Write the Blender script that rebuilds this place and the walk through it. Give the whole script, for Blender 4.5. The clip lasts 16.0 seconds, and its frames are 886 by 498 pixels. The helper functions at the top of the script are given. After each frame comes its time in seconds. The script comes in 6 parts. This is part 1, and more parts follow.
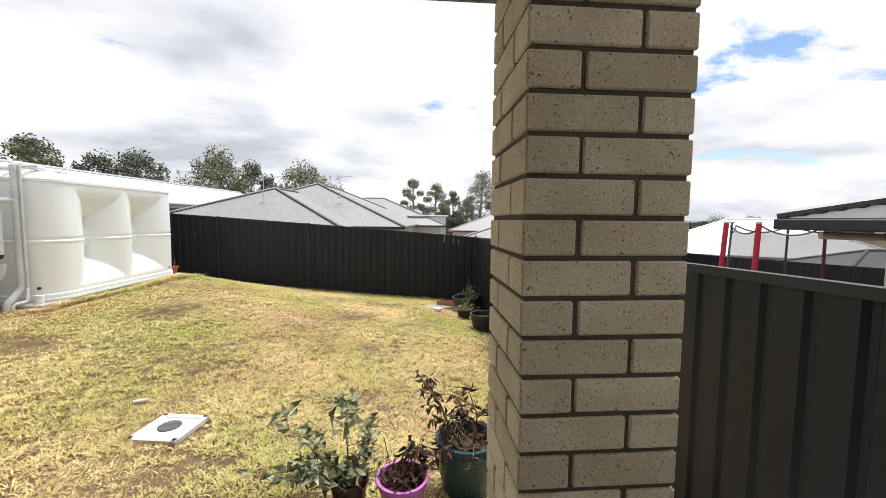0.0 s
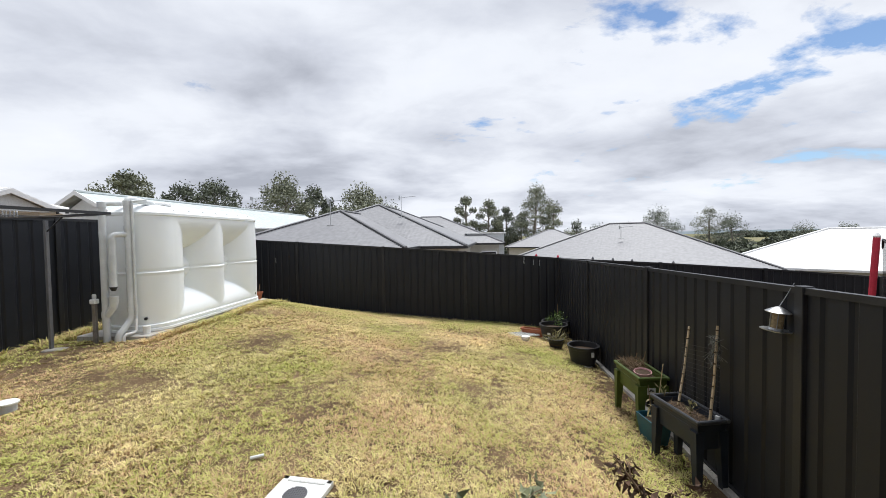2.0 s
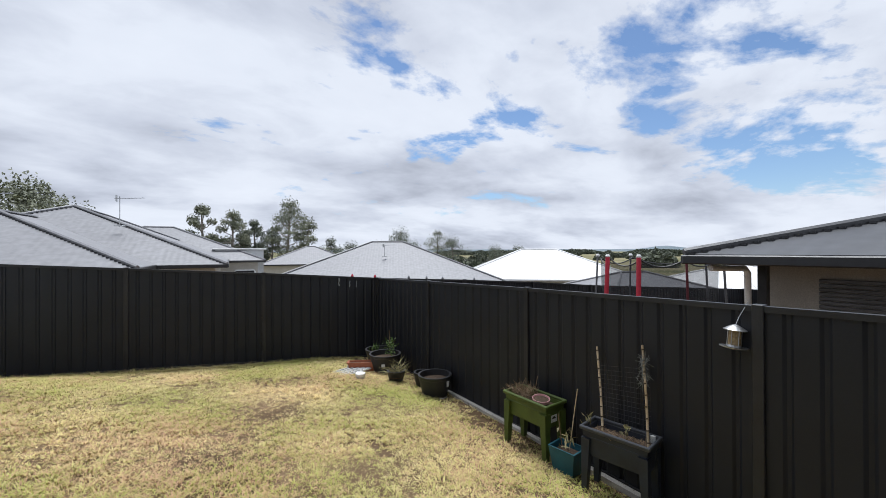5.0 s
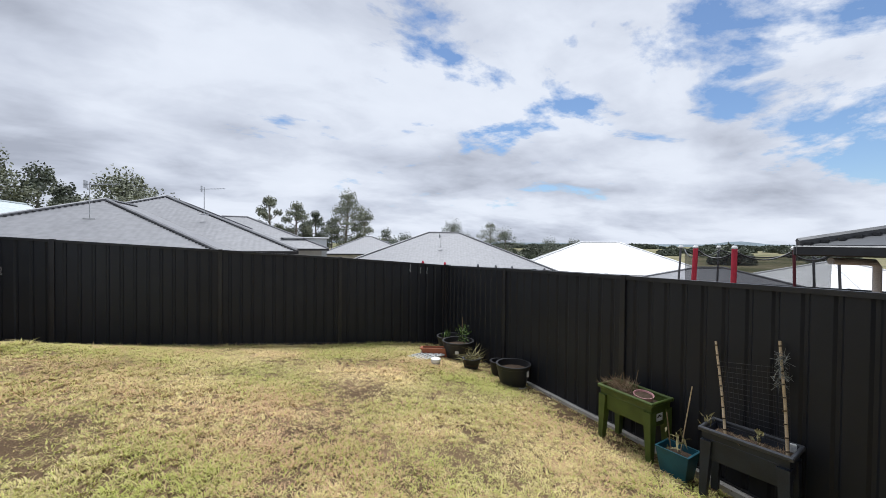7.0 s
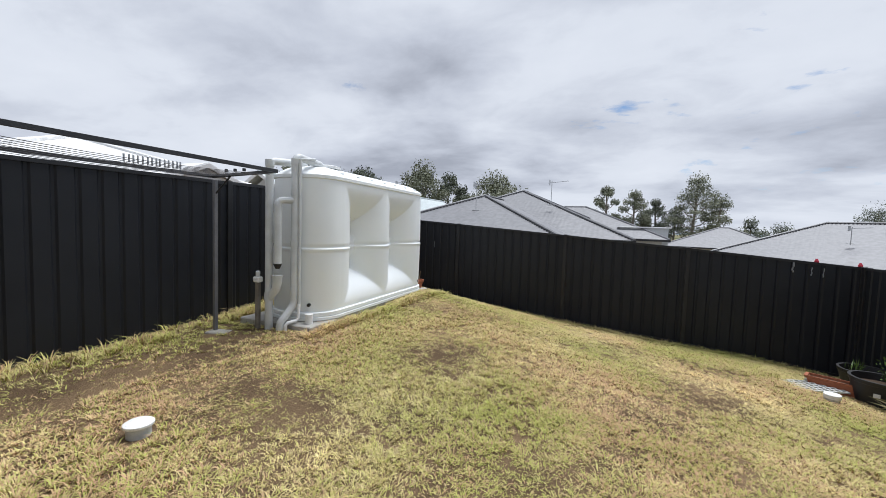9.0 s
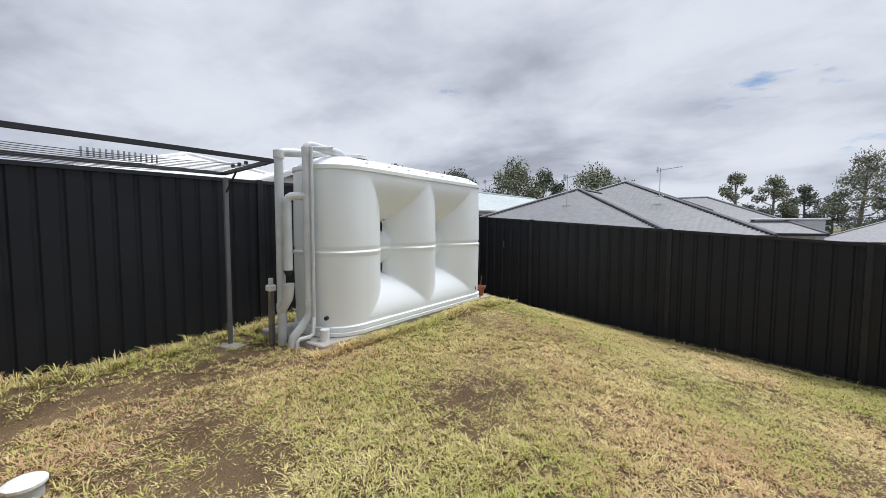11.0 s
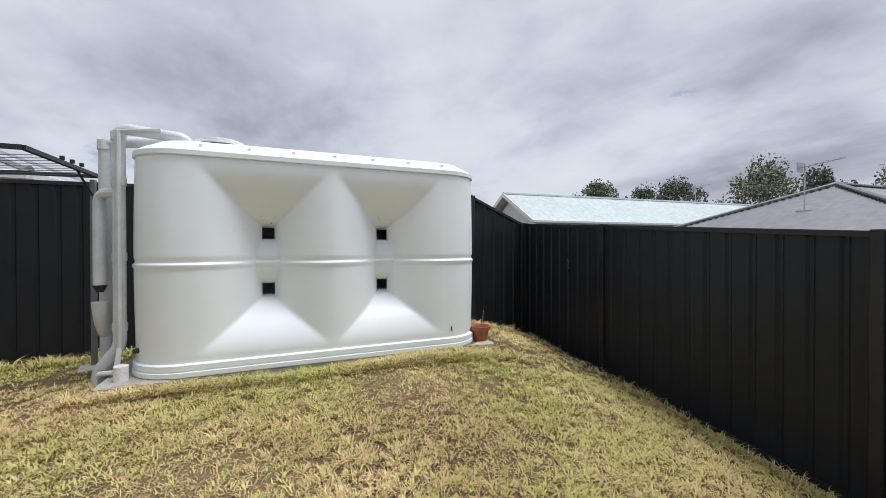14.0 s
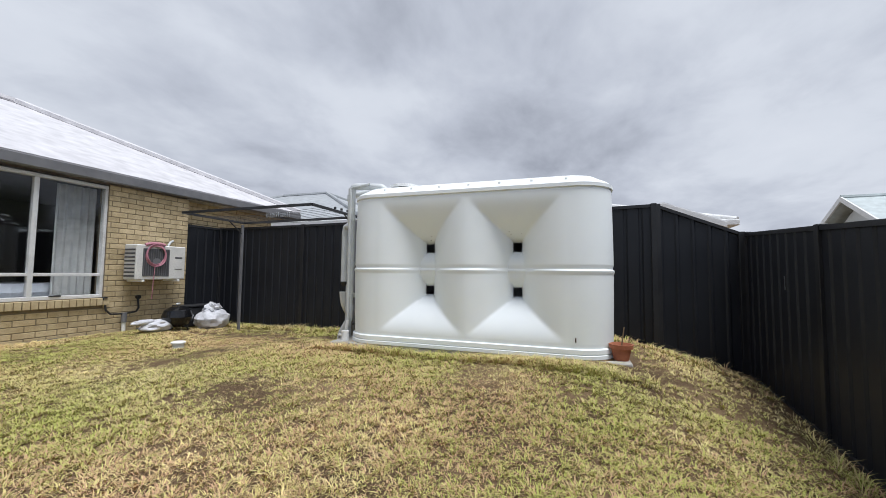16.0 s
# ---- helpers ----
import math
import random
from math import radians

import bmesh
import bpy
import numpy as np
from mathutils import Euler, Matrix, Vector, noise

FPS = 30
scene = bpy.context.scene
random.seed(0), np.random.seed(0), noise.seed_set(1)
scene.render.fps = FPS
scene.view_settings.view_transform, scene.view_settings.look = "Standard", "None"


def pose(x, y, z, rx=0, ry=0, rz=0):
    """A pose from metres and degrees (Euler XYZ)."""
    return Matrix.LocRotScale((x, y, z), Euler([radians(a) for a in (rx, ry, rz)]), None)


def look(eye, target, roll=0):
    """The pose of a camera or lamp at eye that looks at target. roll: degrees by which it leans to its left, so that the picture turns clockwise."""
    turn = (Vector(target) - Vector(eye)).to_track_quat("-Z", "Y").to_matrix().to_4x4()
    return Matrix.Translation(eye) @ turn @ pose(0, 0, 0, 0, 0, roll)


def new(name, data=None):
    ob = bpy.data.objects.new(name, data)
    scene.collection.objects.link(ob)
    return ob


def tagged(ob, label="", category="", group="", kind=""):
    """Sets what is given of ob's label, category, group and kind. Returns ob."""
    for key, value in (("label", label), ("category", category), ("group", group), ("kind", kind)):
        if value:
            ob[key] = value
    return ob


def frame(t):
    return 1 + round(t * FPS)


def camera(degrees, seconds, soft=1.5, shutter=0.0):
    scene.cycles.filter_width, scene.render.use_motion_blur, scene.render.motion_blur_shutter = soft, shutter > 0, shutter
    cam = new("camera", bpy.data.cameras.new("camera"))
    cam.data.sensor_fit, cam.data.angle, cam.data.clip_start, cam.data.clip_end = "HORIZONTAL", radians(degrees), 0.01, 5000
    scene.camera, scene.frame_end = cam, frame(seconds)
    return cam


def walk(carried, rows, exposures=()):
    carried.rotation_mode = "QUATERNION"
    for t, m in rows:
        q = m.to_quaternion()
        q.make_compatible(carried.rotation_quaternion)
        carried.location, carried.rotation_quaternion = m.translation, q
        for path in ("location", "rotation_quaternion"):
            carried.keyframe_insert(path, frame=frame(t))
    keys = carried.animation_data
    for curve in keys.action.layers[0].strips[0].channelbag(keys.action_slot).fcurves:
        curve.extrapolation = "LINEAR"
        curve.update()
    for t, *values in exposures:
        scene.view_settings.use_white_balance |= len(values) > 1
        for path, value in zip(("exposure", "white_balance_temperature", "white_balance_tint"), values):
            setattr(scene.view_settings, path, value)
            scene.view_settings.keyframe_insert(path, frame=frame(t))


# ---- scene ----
cam = camera(97.6, 16.0, soft=0.8)
PATH = [
    (0, (1.103, -0.193, 1.624), (1.112, 1.801, 1.473), 0.5),
    (0.5, (1.048, -0.192, 1.674), (0.583, 1.748, 1.532), 0.2),
    (1, (0.875, -0.094, 1.69), (0.282, 1.812, 1.556), 0.1),
    (1.5, (0.627, 0.034, 1.734), (0.154, 1.974, 1.623), -0.4),
    (2, (0.392, 0.26, 1.739), (0.141, 2.243, 1.674), -0.9),
    (2.5, (0.112, 0.488, 1.787), (0.159, 2.487, 1.769), -0.7),
    (3, (-0.084, 0.816, 1.828), (0.267, 2.785, 1.835), -1.0),
    (3.5, (-0.233, 1.065, 1.833), (0.355, 2.977, 1.853), -0.8),
    (4, (-0.446, 1.326, 1.804), (0.348, 3.162, 1.835), 0.0),
    (6.5, (-1.233, 1.986, 1.711), (-0.223, 3.712, 1.705), -0.2),
    (7, (-1.226, 2.029, 1.66), (-0.501, 3.893, 1.629), 0.6),
    (7.5, (-1.185, 2.024, 1.642), (-0.865, 3.997, 1.598), 0.4),
    (8, (-1.255, 2.011, 1.634), (-1.408, 4.004, 1.566), 1.5),
    (8.5, (-1.313, 1.937, 1.652), (-1.869, 3.856, 1.561), 1.9),
    (9, (-1.32, 1.911, 1.598), (-2.175, 3.715, 1.478), 1.9),
    (11.5, (-1.296, 3.756, 1.55), (-2.679, 5.197, 1.457), -0.4),
    (12, (-1.275, 4.339, 1.544), (-2.803, 5.627, 1.488), -0.7),
    (12.5, (-1.259, 4.92, 1.559), (-2.907, 6.053, 1.515), -0.4),
    (13, (-1.213, 5.621, 1.522), (-2.967, 6.582, 1.515), -0.6),
    (13.5, (-1.128, 6.288, 1.499), (-2.96, 7.089, 1.477), -0.3),
    (14, (-1.08, 6.86, 1.399), (-2.968, 7.521, 1.384), -0.1),
    (14.5, (-0.995, 7.342, 1.353), (-2.969, 7.668, 1.339), 1.0),
    (15, (-0.954, 7.87, 1.277), (-2.95, 7.752, 1.3), 2.0),
    (15.5, (-0.866, 8.213, 1.226), (-2.815, 7.77, 1.307), 1.9),
    (16, (-0.631, 8.552, 1.213), (-2.474, 7.785, 1.336), 0.6),
]
EXPOSURES = [(0.0, 0.66, 6500, 10), (0.5, 0.46, 6330, 10), (1.0, 0.42, 6250, 10), (2.0, 0.3, 6150, 10), (3.5, 0.17, 5900, 10), (6.5, 0.17, 5900, 10), (9.0, 0.04, 5950, 10), (12.0, 0.02, 6000, 10), (13.5, -0.05, 5980, 10), (14.5, -0.05, 5980, 10), (16.0, -0.07, 5950, 10)]
walk(cam, [(t, look(eye, target, roll)) for t, eye, target, roll in PATH], EXPOSURES)

# ---- world and sun ----
SUN_EL, SUN_AZ = 70.0, 24.0          # degrees; azimuth clockwise from +y
world = bpy.data.worlds.new("sky")
scene.world = world
world.use_nodes = True
wt = world.node_tree
wt.nodes.clear()


def wn(kind, **kw):
    n = wt.nodes.new(kind)
    for k, v in kw.items():
        n.inputs[k].default_value = v
    return n


def wmath(op, a, b=None):
    n = wt.nodes.new("ShaderNodeMath")
    n.operation = op
    for i, v in enumerate((a, b)):
        if v is None:
            continue
        if isinstance(v, (int, float)):
            n.inputs[i].default_value = v
        else:
            wt.links.new(v, n.inputs[i])
    return n.outputs[0]


def wramp(src, stops):
    n = wt.nodes.new("ShaderNodeValToRGB")
    e = n.color_ramp.elements
    while len(e) < len(stops):
        e.new(0.5)
    for el, (p, c) in zip(e, stops):
        el.position, el.color = p, (*c, 1)
    wt.links.new(src, n.inputs[0])
    return n.outputs[0]


sky = wt.nodes.new("ShaderNodeTexSky")
sky.sky_type, sky.sun_disc = "NISHITA", False
sky.dust_density, sky.ozone_density = 0.3, 2.0
sky.sun_elevation, sky.sun_rotation = radians(SUN_EL), radians(SUN_AZ)
coord = wt.nodes.new("ShaderNodeTexCoord")
sep = wt.nodes.new("ShaderNodeSeparateXYZ")
wt.links.new(coord.outputs["Generated"], sep.inputs[0])
zz = wmath("ADD", wmath("MAXIMUM", sep.outputs[2], 0.0), 0.22)
comb = wt.nodes.new("ShaderNodeCombineXYZ")
wt.links.new(wmath("DIVIDE", sep.outputs[0], zz), comb.inputs[0])
wt.links.new(wmath("DIVIDE", sep.outputs[1], zz), comb.inputs[1])
mapn = wt.nodes.new("ShaderNodeMapping")
mapn.inputs["Rotation"].default_value = (0, 0, radians(-28))
mapn.inputs["Scale"].default_value = (1.0, 1.25, 1.0)
mapn.inputs["Location"].default_value = (3.1, 1.4, 0.0)
wt.links.new(comb.outputs[0], mapn.inputs[0])


def wnoise(scale, detail, rough, off):
    m = wt.nodes.new("ShaderNodeVectorMath")
    m.inputs[1].default_value = (off, off * 0.7, off * 0.3)
    wt.links.new(mapn.outputs[0], m.inputs[0])
    n = wn("ShaderNodeTexNoise", Scale=scale, Detail=detail, Roughness=rough, Distortion=0.25)
    wt.links.new(m.outputs[0], n.inputs["Vector"])
    return n.outputs["Fac"]


big = wnoise(0.75, 5.0, 0.5, 0.0)
fine = wnoise(2.4, 9.0, 0.58, 5.0)
shade = wmath("ADD", wmath("MULTIPLY", big, 0.72), wmath("MULTIPLY", fine, 0.28))
cloud = wramp(shade, ((0.34, (0.42, 0.43, 0.47)), (0.45, (0.63, 0.64, 0.68)), (0.55, (0.80, 0.805, 0.825)), (0.68, (0.87, 0.87, 0.88))))
# the deck is thinner towards +x, where the blue shows
gapn = wmath("ADD", wmath("MULTIPLY", wnoise(1.1, 8.0, 0.6, 11.0), 0.75), wmath("MULTIPLY", fine, 0.25))
gap = wmath("SUBTRACT", gapn, wmath("MULTIPLY", sep.outputs[0], 0.062))
# haze closes the deck at the horizon
gap = wmath("ADD", gap, wmath("MULTIPLY", wmath("MAXIMUM", wmath("SUBTRACT", 0.13, sep.outputs[2]), 0.0), 1.6))
cover = wramp(gap, ((0.375, (0, 0, 0)), (0.425, (1, 1, 1))))
bg_sky, bg_cloud = wn("ShaderNodeBackground", Strength=0.10), wn("ShaderNodeBackground", Strength=0.92)
wt.links.new(sky.outputs[0], bg_sky.inputs[0])
wt.links.new(cloud, bg_cloud.inputs[0])
mixw = wt.nodes.new("ShaderNodeMixShader")
wt.links.new(cover, mixw.inputs[0])
wt.links.new(bg_sky.outputs[0], mixw.inputs[1])
wt.links.new(bg_cloud.outputs[0], mixw.inputs[2])
wout = wt.nodes.new("ShaderNodeOutputWorld")
wt.links.new(mixw.outputs[0], wout.inputs[0])

sun = new("sun", bpy.data.lights.new("sun", "SUN"))
sun.data.energy, sun.data.angle, sun.data.color = 3.5, radians(28), (1.0, 0.965, 0.91)
sun_dir = Vector((math.sin(radians(SUN_AZ)) * math.cos(radians(SUN_EL)), math.cos(radians(SUN_AZ)) * math.cos(radians(SUN_EL)), math.sin(radians(SUN_EL))))
sun.matrix_world = look(sun_dir * 50, (0, 0, 0))

# ---- materials ----
MATS = {}


def material(name, c1, c2=None, rough=0.7, metal=0.0, scale=6.0, fine_scale=60.0, bump=0.15, bump_dist=0.004, spread=(0.35, 0.65), random=0.0, island=0.0,
             speck=None, spec=0.5, coat=0.0, grain=(0.82, 1.1)):
    """A principled surface with large and fine colour variation and fine relief; speck: (colour, scale, threshold)."""
    m = bpy.data.materials.new(name)
    m.use_nodes = True
    nt = m.node_tree
    bsdf = nt.nodes["Principled BSDF"]
    bsdf.inputs["Roughness"].default_value, bsdf.inputs["Metallic"].default_value = rough, metal
    bsdf.inputs["Specular IOR Level"].default_value = spec
    if coat:
        bsdf.inputs["Coat Weight"].default_value = coat
    geo = nt.nodes.new("ShaderNodeNewGeometry")
    c2 = c2 or tuple(v * 0.8 for v in c1)

    def noise_tex(sc, det=6.0):
        n = nt.nodes.new("ShaderNodeTexNoise")
        n.inputs["Scale"].default_value, n.inputs["Detail"].default_value = sc, det
        nt.links.new(geo.outputs["Position"], n.inputs["Vector"])
        return n.outputs["Fac"]

    def ramp(src, stops):
        n = nt.nodes.new("ShaderNodeValToRGB")
        e = n.color_ramp.elements
        while len(e) < len(stops):
            e.new(0.5)
        for el, (p, c) in zip(e, stops):
            el.position, el.color = p, (*c, 1)
        nt.links.new(src, n.inputs[0])
        return n.outputs[0]

    def mixc(fac, a, b, kind="MIX"):
        n = nt.nodes.new("ShaderNodeMixRGB")
        n.blend_type = kind
        for i, v in enumerate((fac, a, b)):
            if isinstance(v, (int, float)):
                n.inputs[i].default_value = v
            elif isinstance(v, tuple):
                n.inputs[i].default_value = (*v, 1)
            else:
                nt.links.new(v, n.inputs[i])
        return n.outputs[0]

    f1, f2 = noise_tex(scale), noise_tex(fine_scale, 4.0)
    col = ramp(f1, ((spread[0], c2), (spread[1], c1)))
    col = mixc(1.0, col, ramp(f2, ((0.3, (grain[0],) * 3), (0.7, (grain[1],) * 3))), "MULTIPLY")
    if random:
        info = nt.nodes.new("ShaderNodeObjectInfo")
        lo, hi = 1 - random, 1 + random
        col = mixc(1.0, col, ramp(info.outputs["Random"], ((0.0, (lo, lo, lo * 0.97)), (1.0, (hi, hi, hi)))), "MULTIPLY")
    if island:
        lo, hi = 1 - island, 1 + island
        col = mixc(1.0, col, ramp(geo.outputs["Random Per Island"], ((0.0, (lo, lo, lo)), (1.0, (hi, hi, hi * 0.95)))), "MULTIPLY")
    if speck:
        v = noise_tex(speck[1], 3.0)
        mask = ramp(v, ((speck[2], (1, 1, 1)), (speck[2] + 0.04, (0, 0, 0))))
        col = mixc(mask, col, speck[0])
    nt.links.new(col, bsdf.inputs["Base Color"])
    if bump:
        b = nt.nodes.new("ShaderNodeBump")
        b.inputs["Strength"].default_value, b.inputs["Distance"].default_value = bump, bump_dist
        nt.links.new(f2, b.inputs["Height"])
        nt.links.new(b.outputs[0], bsdf.inputs["Normal"])
    rr = nt.nodes.new("ShaderNodeMapRange")
    rr.inputs[3].default_value, rr.inputs[4].default_value = max(0.05, rough - 0.1), min(1.0, rough + 0.12)
    nt.links.new(f1, rr.inputs[0])
    nt.links.new(rr.outputs[0], bsdf.inputs["Roughness"])
    MATS[name] = m
    return m


def glass_material(name, tint=(0.9, 0.93, 0.95), rough=0.0):
    m = bpy.data.materials.new(name)
    m.use_nodes = True
    b = m.node_tree.nodes["Principled BSDF"]
    b.inputs["Base Color"].default_value = (*tint, 1)
    b.inputs["Transmission Weight"].default_value, b.inputs["Roughness"].default_value, b.inputs["IOR"].default_value = 1.0, rough, 1.45
    return m


def net_material(name, colour, cover, rough=0.8):
    m = bpy.data.materials.new(name)
    m.use_nodes = True
    b = m.node_tree.nodes["Principled BSDF"]
    b.inputs["Base Color"].default_value, b.inputs["Roughness"].default_value, b.inputs["Alpha"].default_value = (*colour, 1), rough, cover
    return m


fence_steel = material("fence_steel", (0.0172, 0.0188, 0.0235), (0.0145, 0.0158, 0.020), rough=0.45, scale=2.5, fine_scale=120, bump=0.04, spec=0.3, grain=(0.93, 1.05))
fence_rail = material("fence_rail", (0.024, 0.0245, 0.027), (0.016, 0.016, 0.018), rough=0.42, scale=4, fine_scale=90, bump=0.05, spec=0.4)
brick_m = material("brick", (0.73, 0.62, 0.435), (0.63, 0.52, 0.35), rough=0.9, scale=9, fine_scale=170, bump=0.55, bump_dist=0.003, random=0.14,
                   speck=((0.10, 0.07, 0.045), 190.0, 0.33))
mortar_m = material("mortar", (0.13, 0.105, 0.08), (0.09, 0.072, 0.055), rough=0.95, scale=12, fine_scale=200, bump=0.5)
brick_light = material("brick_light", (0.58, 0.47, 0.29), (0.46, 0.36, 0.21), rough=0.9, scale=9, fine_scale=150, bump=0.4, random=0.13, speck=((0.2, 0.14, 0.08), 150.0, 0.31))
mortar_light = material("mortar_light", (0.27, 0.22, 0.15), (0.2, 0.16, 0.11), rough=0.95, scale=10, fine_scale=160, bump=0.4)
concrete = material("concrete", (0.50, 0.48, 0.44), (0.36, 0.34, 0.30), rough=0.9, scale=3, fine_scale=90, bump=0.35, speck=((0.22, 0.2, 0.17), 22.0, 0.32))
slab_m = material("slab_concrete", (0.40, 0.40, 0.40), (0.34, 0.34, 0.34), rough=0.75, scale=2.2, fine_scale=110, bump=0.15)
tank_m = material("tank_plastic", (0.90, 0.925, 0.925), (0.86, 0.89, 0.89), rough=0.42, scale=1.6, fine_scale=220, bump=0.03, bump_dist=0.001, grain=(0.985, 1.01))
pvc = material("pvc_grey", (0.66, 0.68, 0.68), (0.55, 0.57, 0.57), rough=0.4, scale=5, fine_scale=80, bump=0.04, grain=(0.95, 1.04))
pvc_white = material("pvc_white", (0.87, 0.87, 0.85), (0.79, 0.79, 0.77), rough=0.45, scale=6, fine_scale=90, bump=0.04)
black_plastic = material("black_plastic", (0.022, 0.023, 0.026), (0.015, 0.015, 0.017), rough=0.5, scale=7, fine_scale=150, bump=0.1)
navy_plastic = material("navy_plastic", (0.022, 0.030, 0.046), (0.015, 0.020, 0.030), rough=0.5, scale=7, fine_scale=150, bump=0.1)
rim_grey = material("charcoal_plastic", (0.055, 0.06, 0.07), (0.035, 0.038, 0.045), rough=0.45, scale=6, fine_scale=150, bump=0.1)
green_plastic = material("green_plastic", (0.085, 0.125, 0.022), (0.06, 0.09, 0.015), rough=0.5, scale=5, fine_scale=140, bump=0.1)
teal_plastic = material("teal_plastic", (0.012, 0.10, 0.14), (0.008, 0.07, 0.10), rough=0.5, scale=8, fine_scale=140, bump=0.1)
teal_glaze = material("teal_glaze", (0.02, 0.075, 0.085), (0.012, 0.04, 0.048), rough=0.25, scale=9, fine_scale=100, bump=0.05)
purple_plastic = material("purple_plastic", (0.55, 0.16, 0.52), (0.45, 0.12, 0.42), rough=0.4, scale=8, fine_scale=100, bump=0.04)
maroon = material("maroon_glaze", (0.05, 0.008, 0.015), (0.03, 0.006, 0.01), rough=0.3, scale=10, fine_scale=90, bump=0.05)
terracotta = material("terracotta", (0.42, 0.15, 0.075), (0.33, 0.11, 0.055), rough=0.85, scale=14, fine_scale=130, bump=0.3)
soil = material("soil", (0.10, 0.065, 0.04), (0.055, 0.036, 0.022), rough=1.0, scale=30, fine_scale=110, bump=0.9, bump_dist=0.01)
timber = material("weathered_timber", (0.27, 0.245, 0.21), (0.17, 0.15, 0.125), rough=0.9, scale=9, fine_scale=80, bump=0.4)
bamboo = material("bamboo", (0.62, 0.50, 0.33), (0.5, 0.38, 0.22), rough=0.6, scale=20, fine_scale=120, bump=0.2)
dry_stem = material("dry_stem", (0.30, 0.215, 0.13), (0.2, 0.135, 0.08), rough=0.95, scale=25, fine_scale=160, bump=0.3)
brown_leaf = material("withered_leaf", (0.10, 0.055, 0.032), (0.06, 0.032, 0.02), rough=0.85, scale=30, fine_scale=150, bump=0.2, island=0.35)
sage_leaf = material("sage_leaf", (0.31, 0.33, 0.20), (0.20, 0.22, 0.125), rough=0.6, scale=25, fine_scale=140, bump=0.1, island=0.35)
fresh_leaf = material("fresh_leaf", (0.10, 0.17, 0.03), (0.07, 0.12, 0.02), rough=0.6, scale=25, fine_scale=140, bump=0.1, island=0.3)
spike_leaf = material("strap_leaf", (0.33, 0.29, 0.16), (0.2, 0.19, 0.08), rough=0.75, scale=25, fine_scale=140, bump=0.1, island=0.35)
lichen = material("grey_moss", (0.24, 0.25, 0.24), (0.15, 0.16, 0.15), rough=1.0, scale=40, fine_scale=200, bump=0.2, island=0.25)
pink_plastic = material("pink_plastic", (0.62, 0.33, 0.33), (0.5, 0.27, 0.27), rough=0.5, scale=14, fine_scale=100, bump=0.05)
paper = material("paper_label", (0.72, 0.73, 0.72), (0.6, 0.61, 0.6), rough=0.7, scale=20, fine_scale=90, bump=0.03)
ink = material("label_print", (0.05, 0.05, 0.05), rough=0.8, scale=20, fine_scale=90, bump=0.0)
gal = material("galvanised", (0.55, 0.56, 0.57), (0.42, 0.43, 0.44), rough=0.35, metal=0.9, scale=15, fine_scale=120, bump=0.08)
seed = material("bird_seed", (0.35, 0.27, 0.15), (0.2, 0.14, 0.07), rough=0.9, scale=60, fine_scale=260, bump=0.6)
dark_steel = material("dark_painted_steel", (0.028, 0.029, 0.032), (0.02, 0.02, 0.022), rough=0.4, scale=8, fine_scale=100, bump=0.04)
cord = material("line_cord", (0.11, 0.11, 0.12), (0.07, 0.07, 0.08), rough=0.6, scale=20, fine_scale=200, bump=0.05)
white_paint = material("white_paint", (0.80, 0.80, 0.79), (0.72, 0.72, 0.71), rough=0.45, scale=5, fine_scale=110, bump=0.04)
soffit_m = material("soffit_paint", (0.58, 0.55, 0.50), (0.54, 0.51, 0.46), rough=0.8, scale=2.5, fine_scale=110, bump=0.06)
grey_paint = material("grey_gutter_paint", (0.19, 0.19, 0.20), (0.15, 0.15, 0.16), rough=0.35, scale=5, fine_scale=90, bump=0.03)
alu = material("window_alu", (0.72, 0.72, 0.72), (0.64, 0.64, 0.64), rough=0.35, scale=7, fine_scale=90, bump=0.03)
curtain_m = material("sheer_curtain", (0.55, 0.55, 0.54), (0.45, 0.45, 0.44), rough=0.9, scale=9, fine_scale=200, bump=0.1)
room_m = material("room_dark_grey", (0.16, 0.16, 0.16), (0.13, 0.13, 0.13), rough=0.9, scale=2, fine_scale=60, bump=0.05)
linen = material("bed_linen", (0.55, 0.57, 0.62), (0.45, 0.47, 0.52), rough=0.9, scale=6, fine_scale=90, bump=0.3)
ac_white = material("ac_white", (0.74, 0.73, 0.70), (0.66, 0.65, 0.62), rough=0.5, scale=5, fine_scale=120, bump=0.05)
ac_dark = material("ac_dark", (0.09, 0.09, 0.095), (0.06, 0.06, 0.065), rough=0.6, scale=9, fine_scale=120, bump=0.05)
pink_cable = material("pink_cable", (0.55, 0.24, 0.30), (0.45, 0.2, 0.25), rough=0.5, scale=20, fine_scale=120, bump=0.02)
bag_white = material("bag_plastic", (0.70, 0.70, 0.73), (0.6, 0.6, 0.63), rough=0.5, scale=8, fine_scale=60, bump=0.3)
enamel = material("black_enamel", (0.012, 0.012, 0.014), (0.008, 0.008, 0.009), rough=0.15, scale=8, fine_scale=100, bump=0.02)
red_paint = material("red_foam", (0.55, 0.03, 0.06), (0.45, 0.02, 0.045), rough=0.6, scale=12, fine_scale=90, bump=0.08)
dark_red = material("dark_red_foam", (0.13, 0.02, 0.03), (0.09, 0.015, 0.02), rough=0.7, scale=12, fine_scale=90, bump=0.08)
net_m = net_material("trampoline_net", (0.03, 0.03, 0.033), 0.45)
wire_m = material("wire_mesh", (0.10, 0.10, 0.105), (0.07, 0.07, 0.075), rough=0.5, metal=0.6, scale=20, fine_scale=90, bump=0.0)
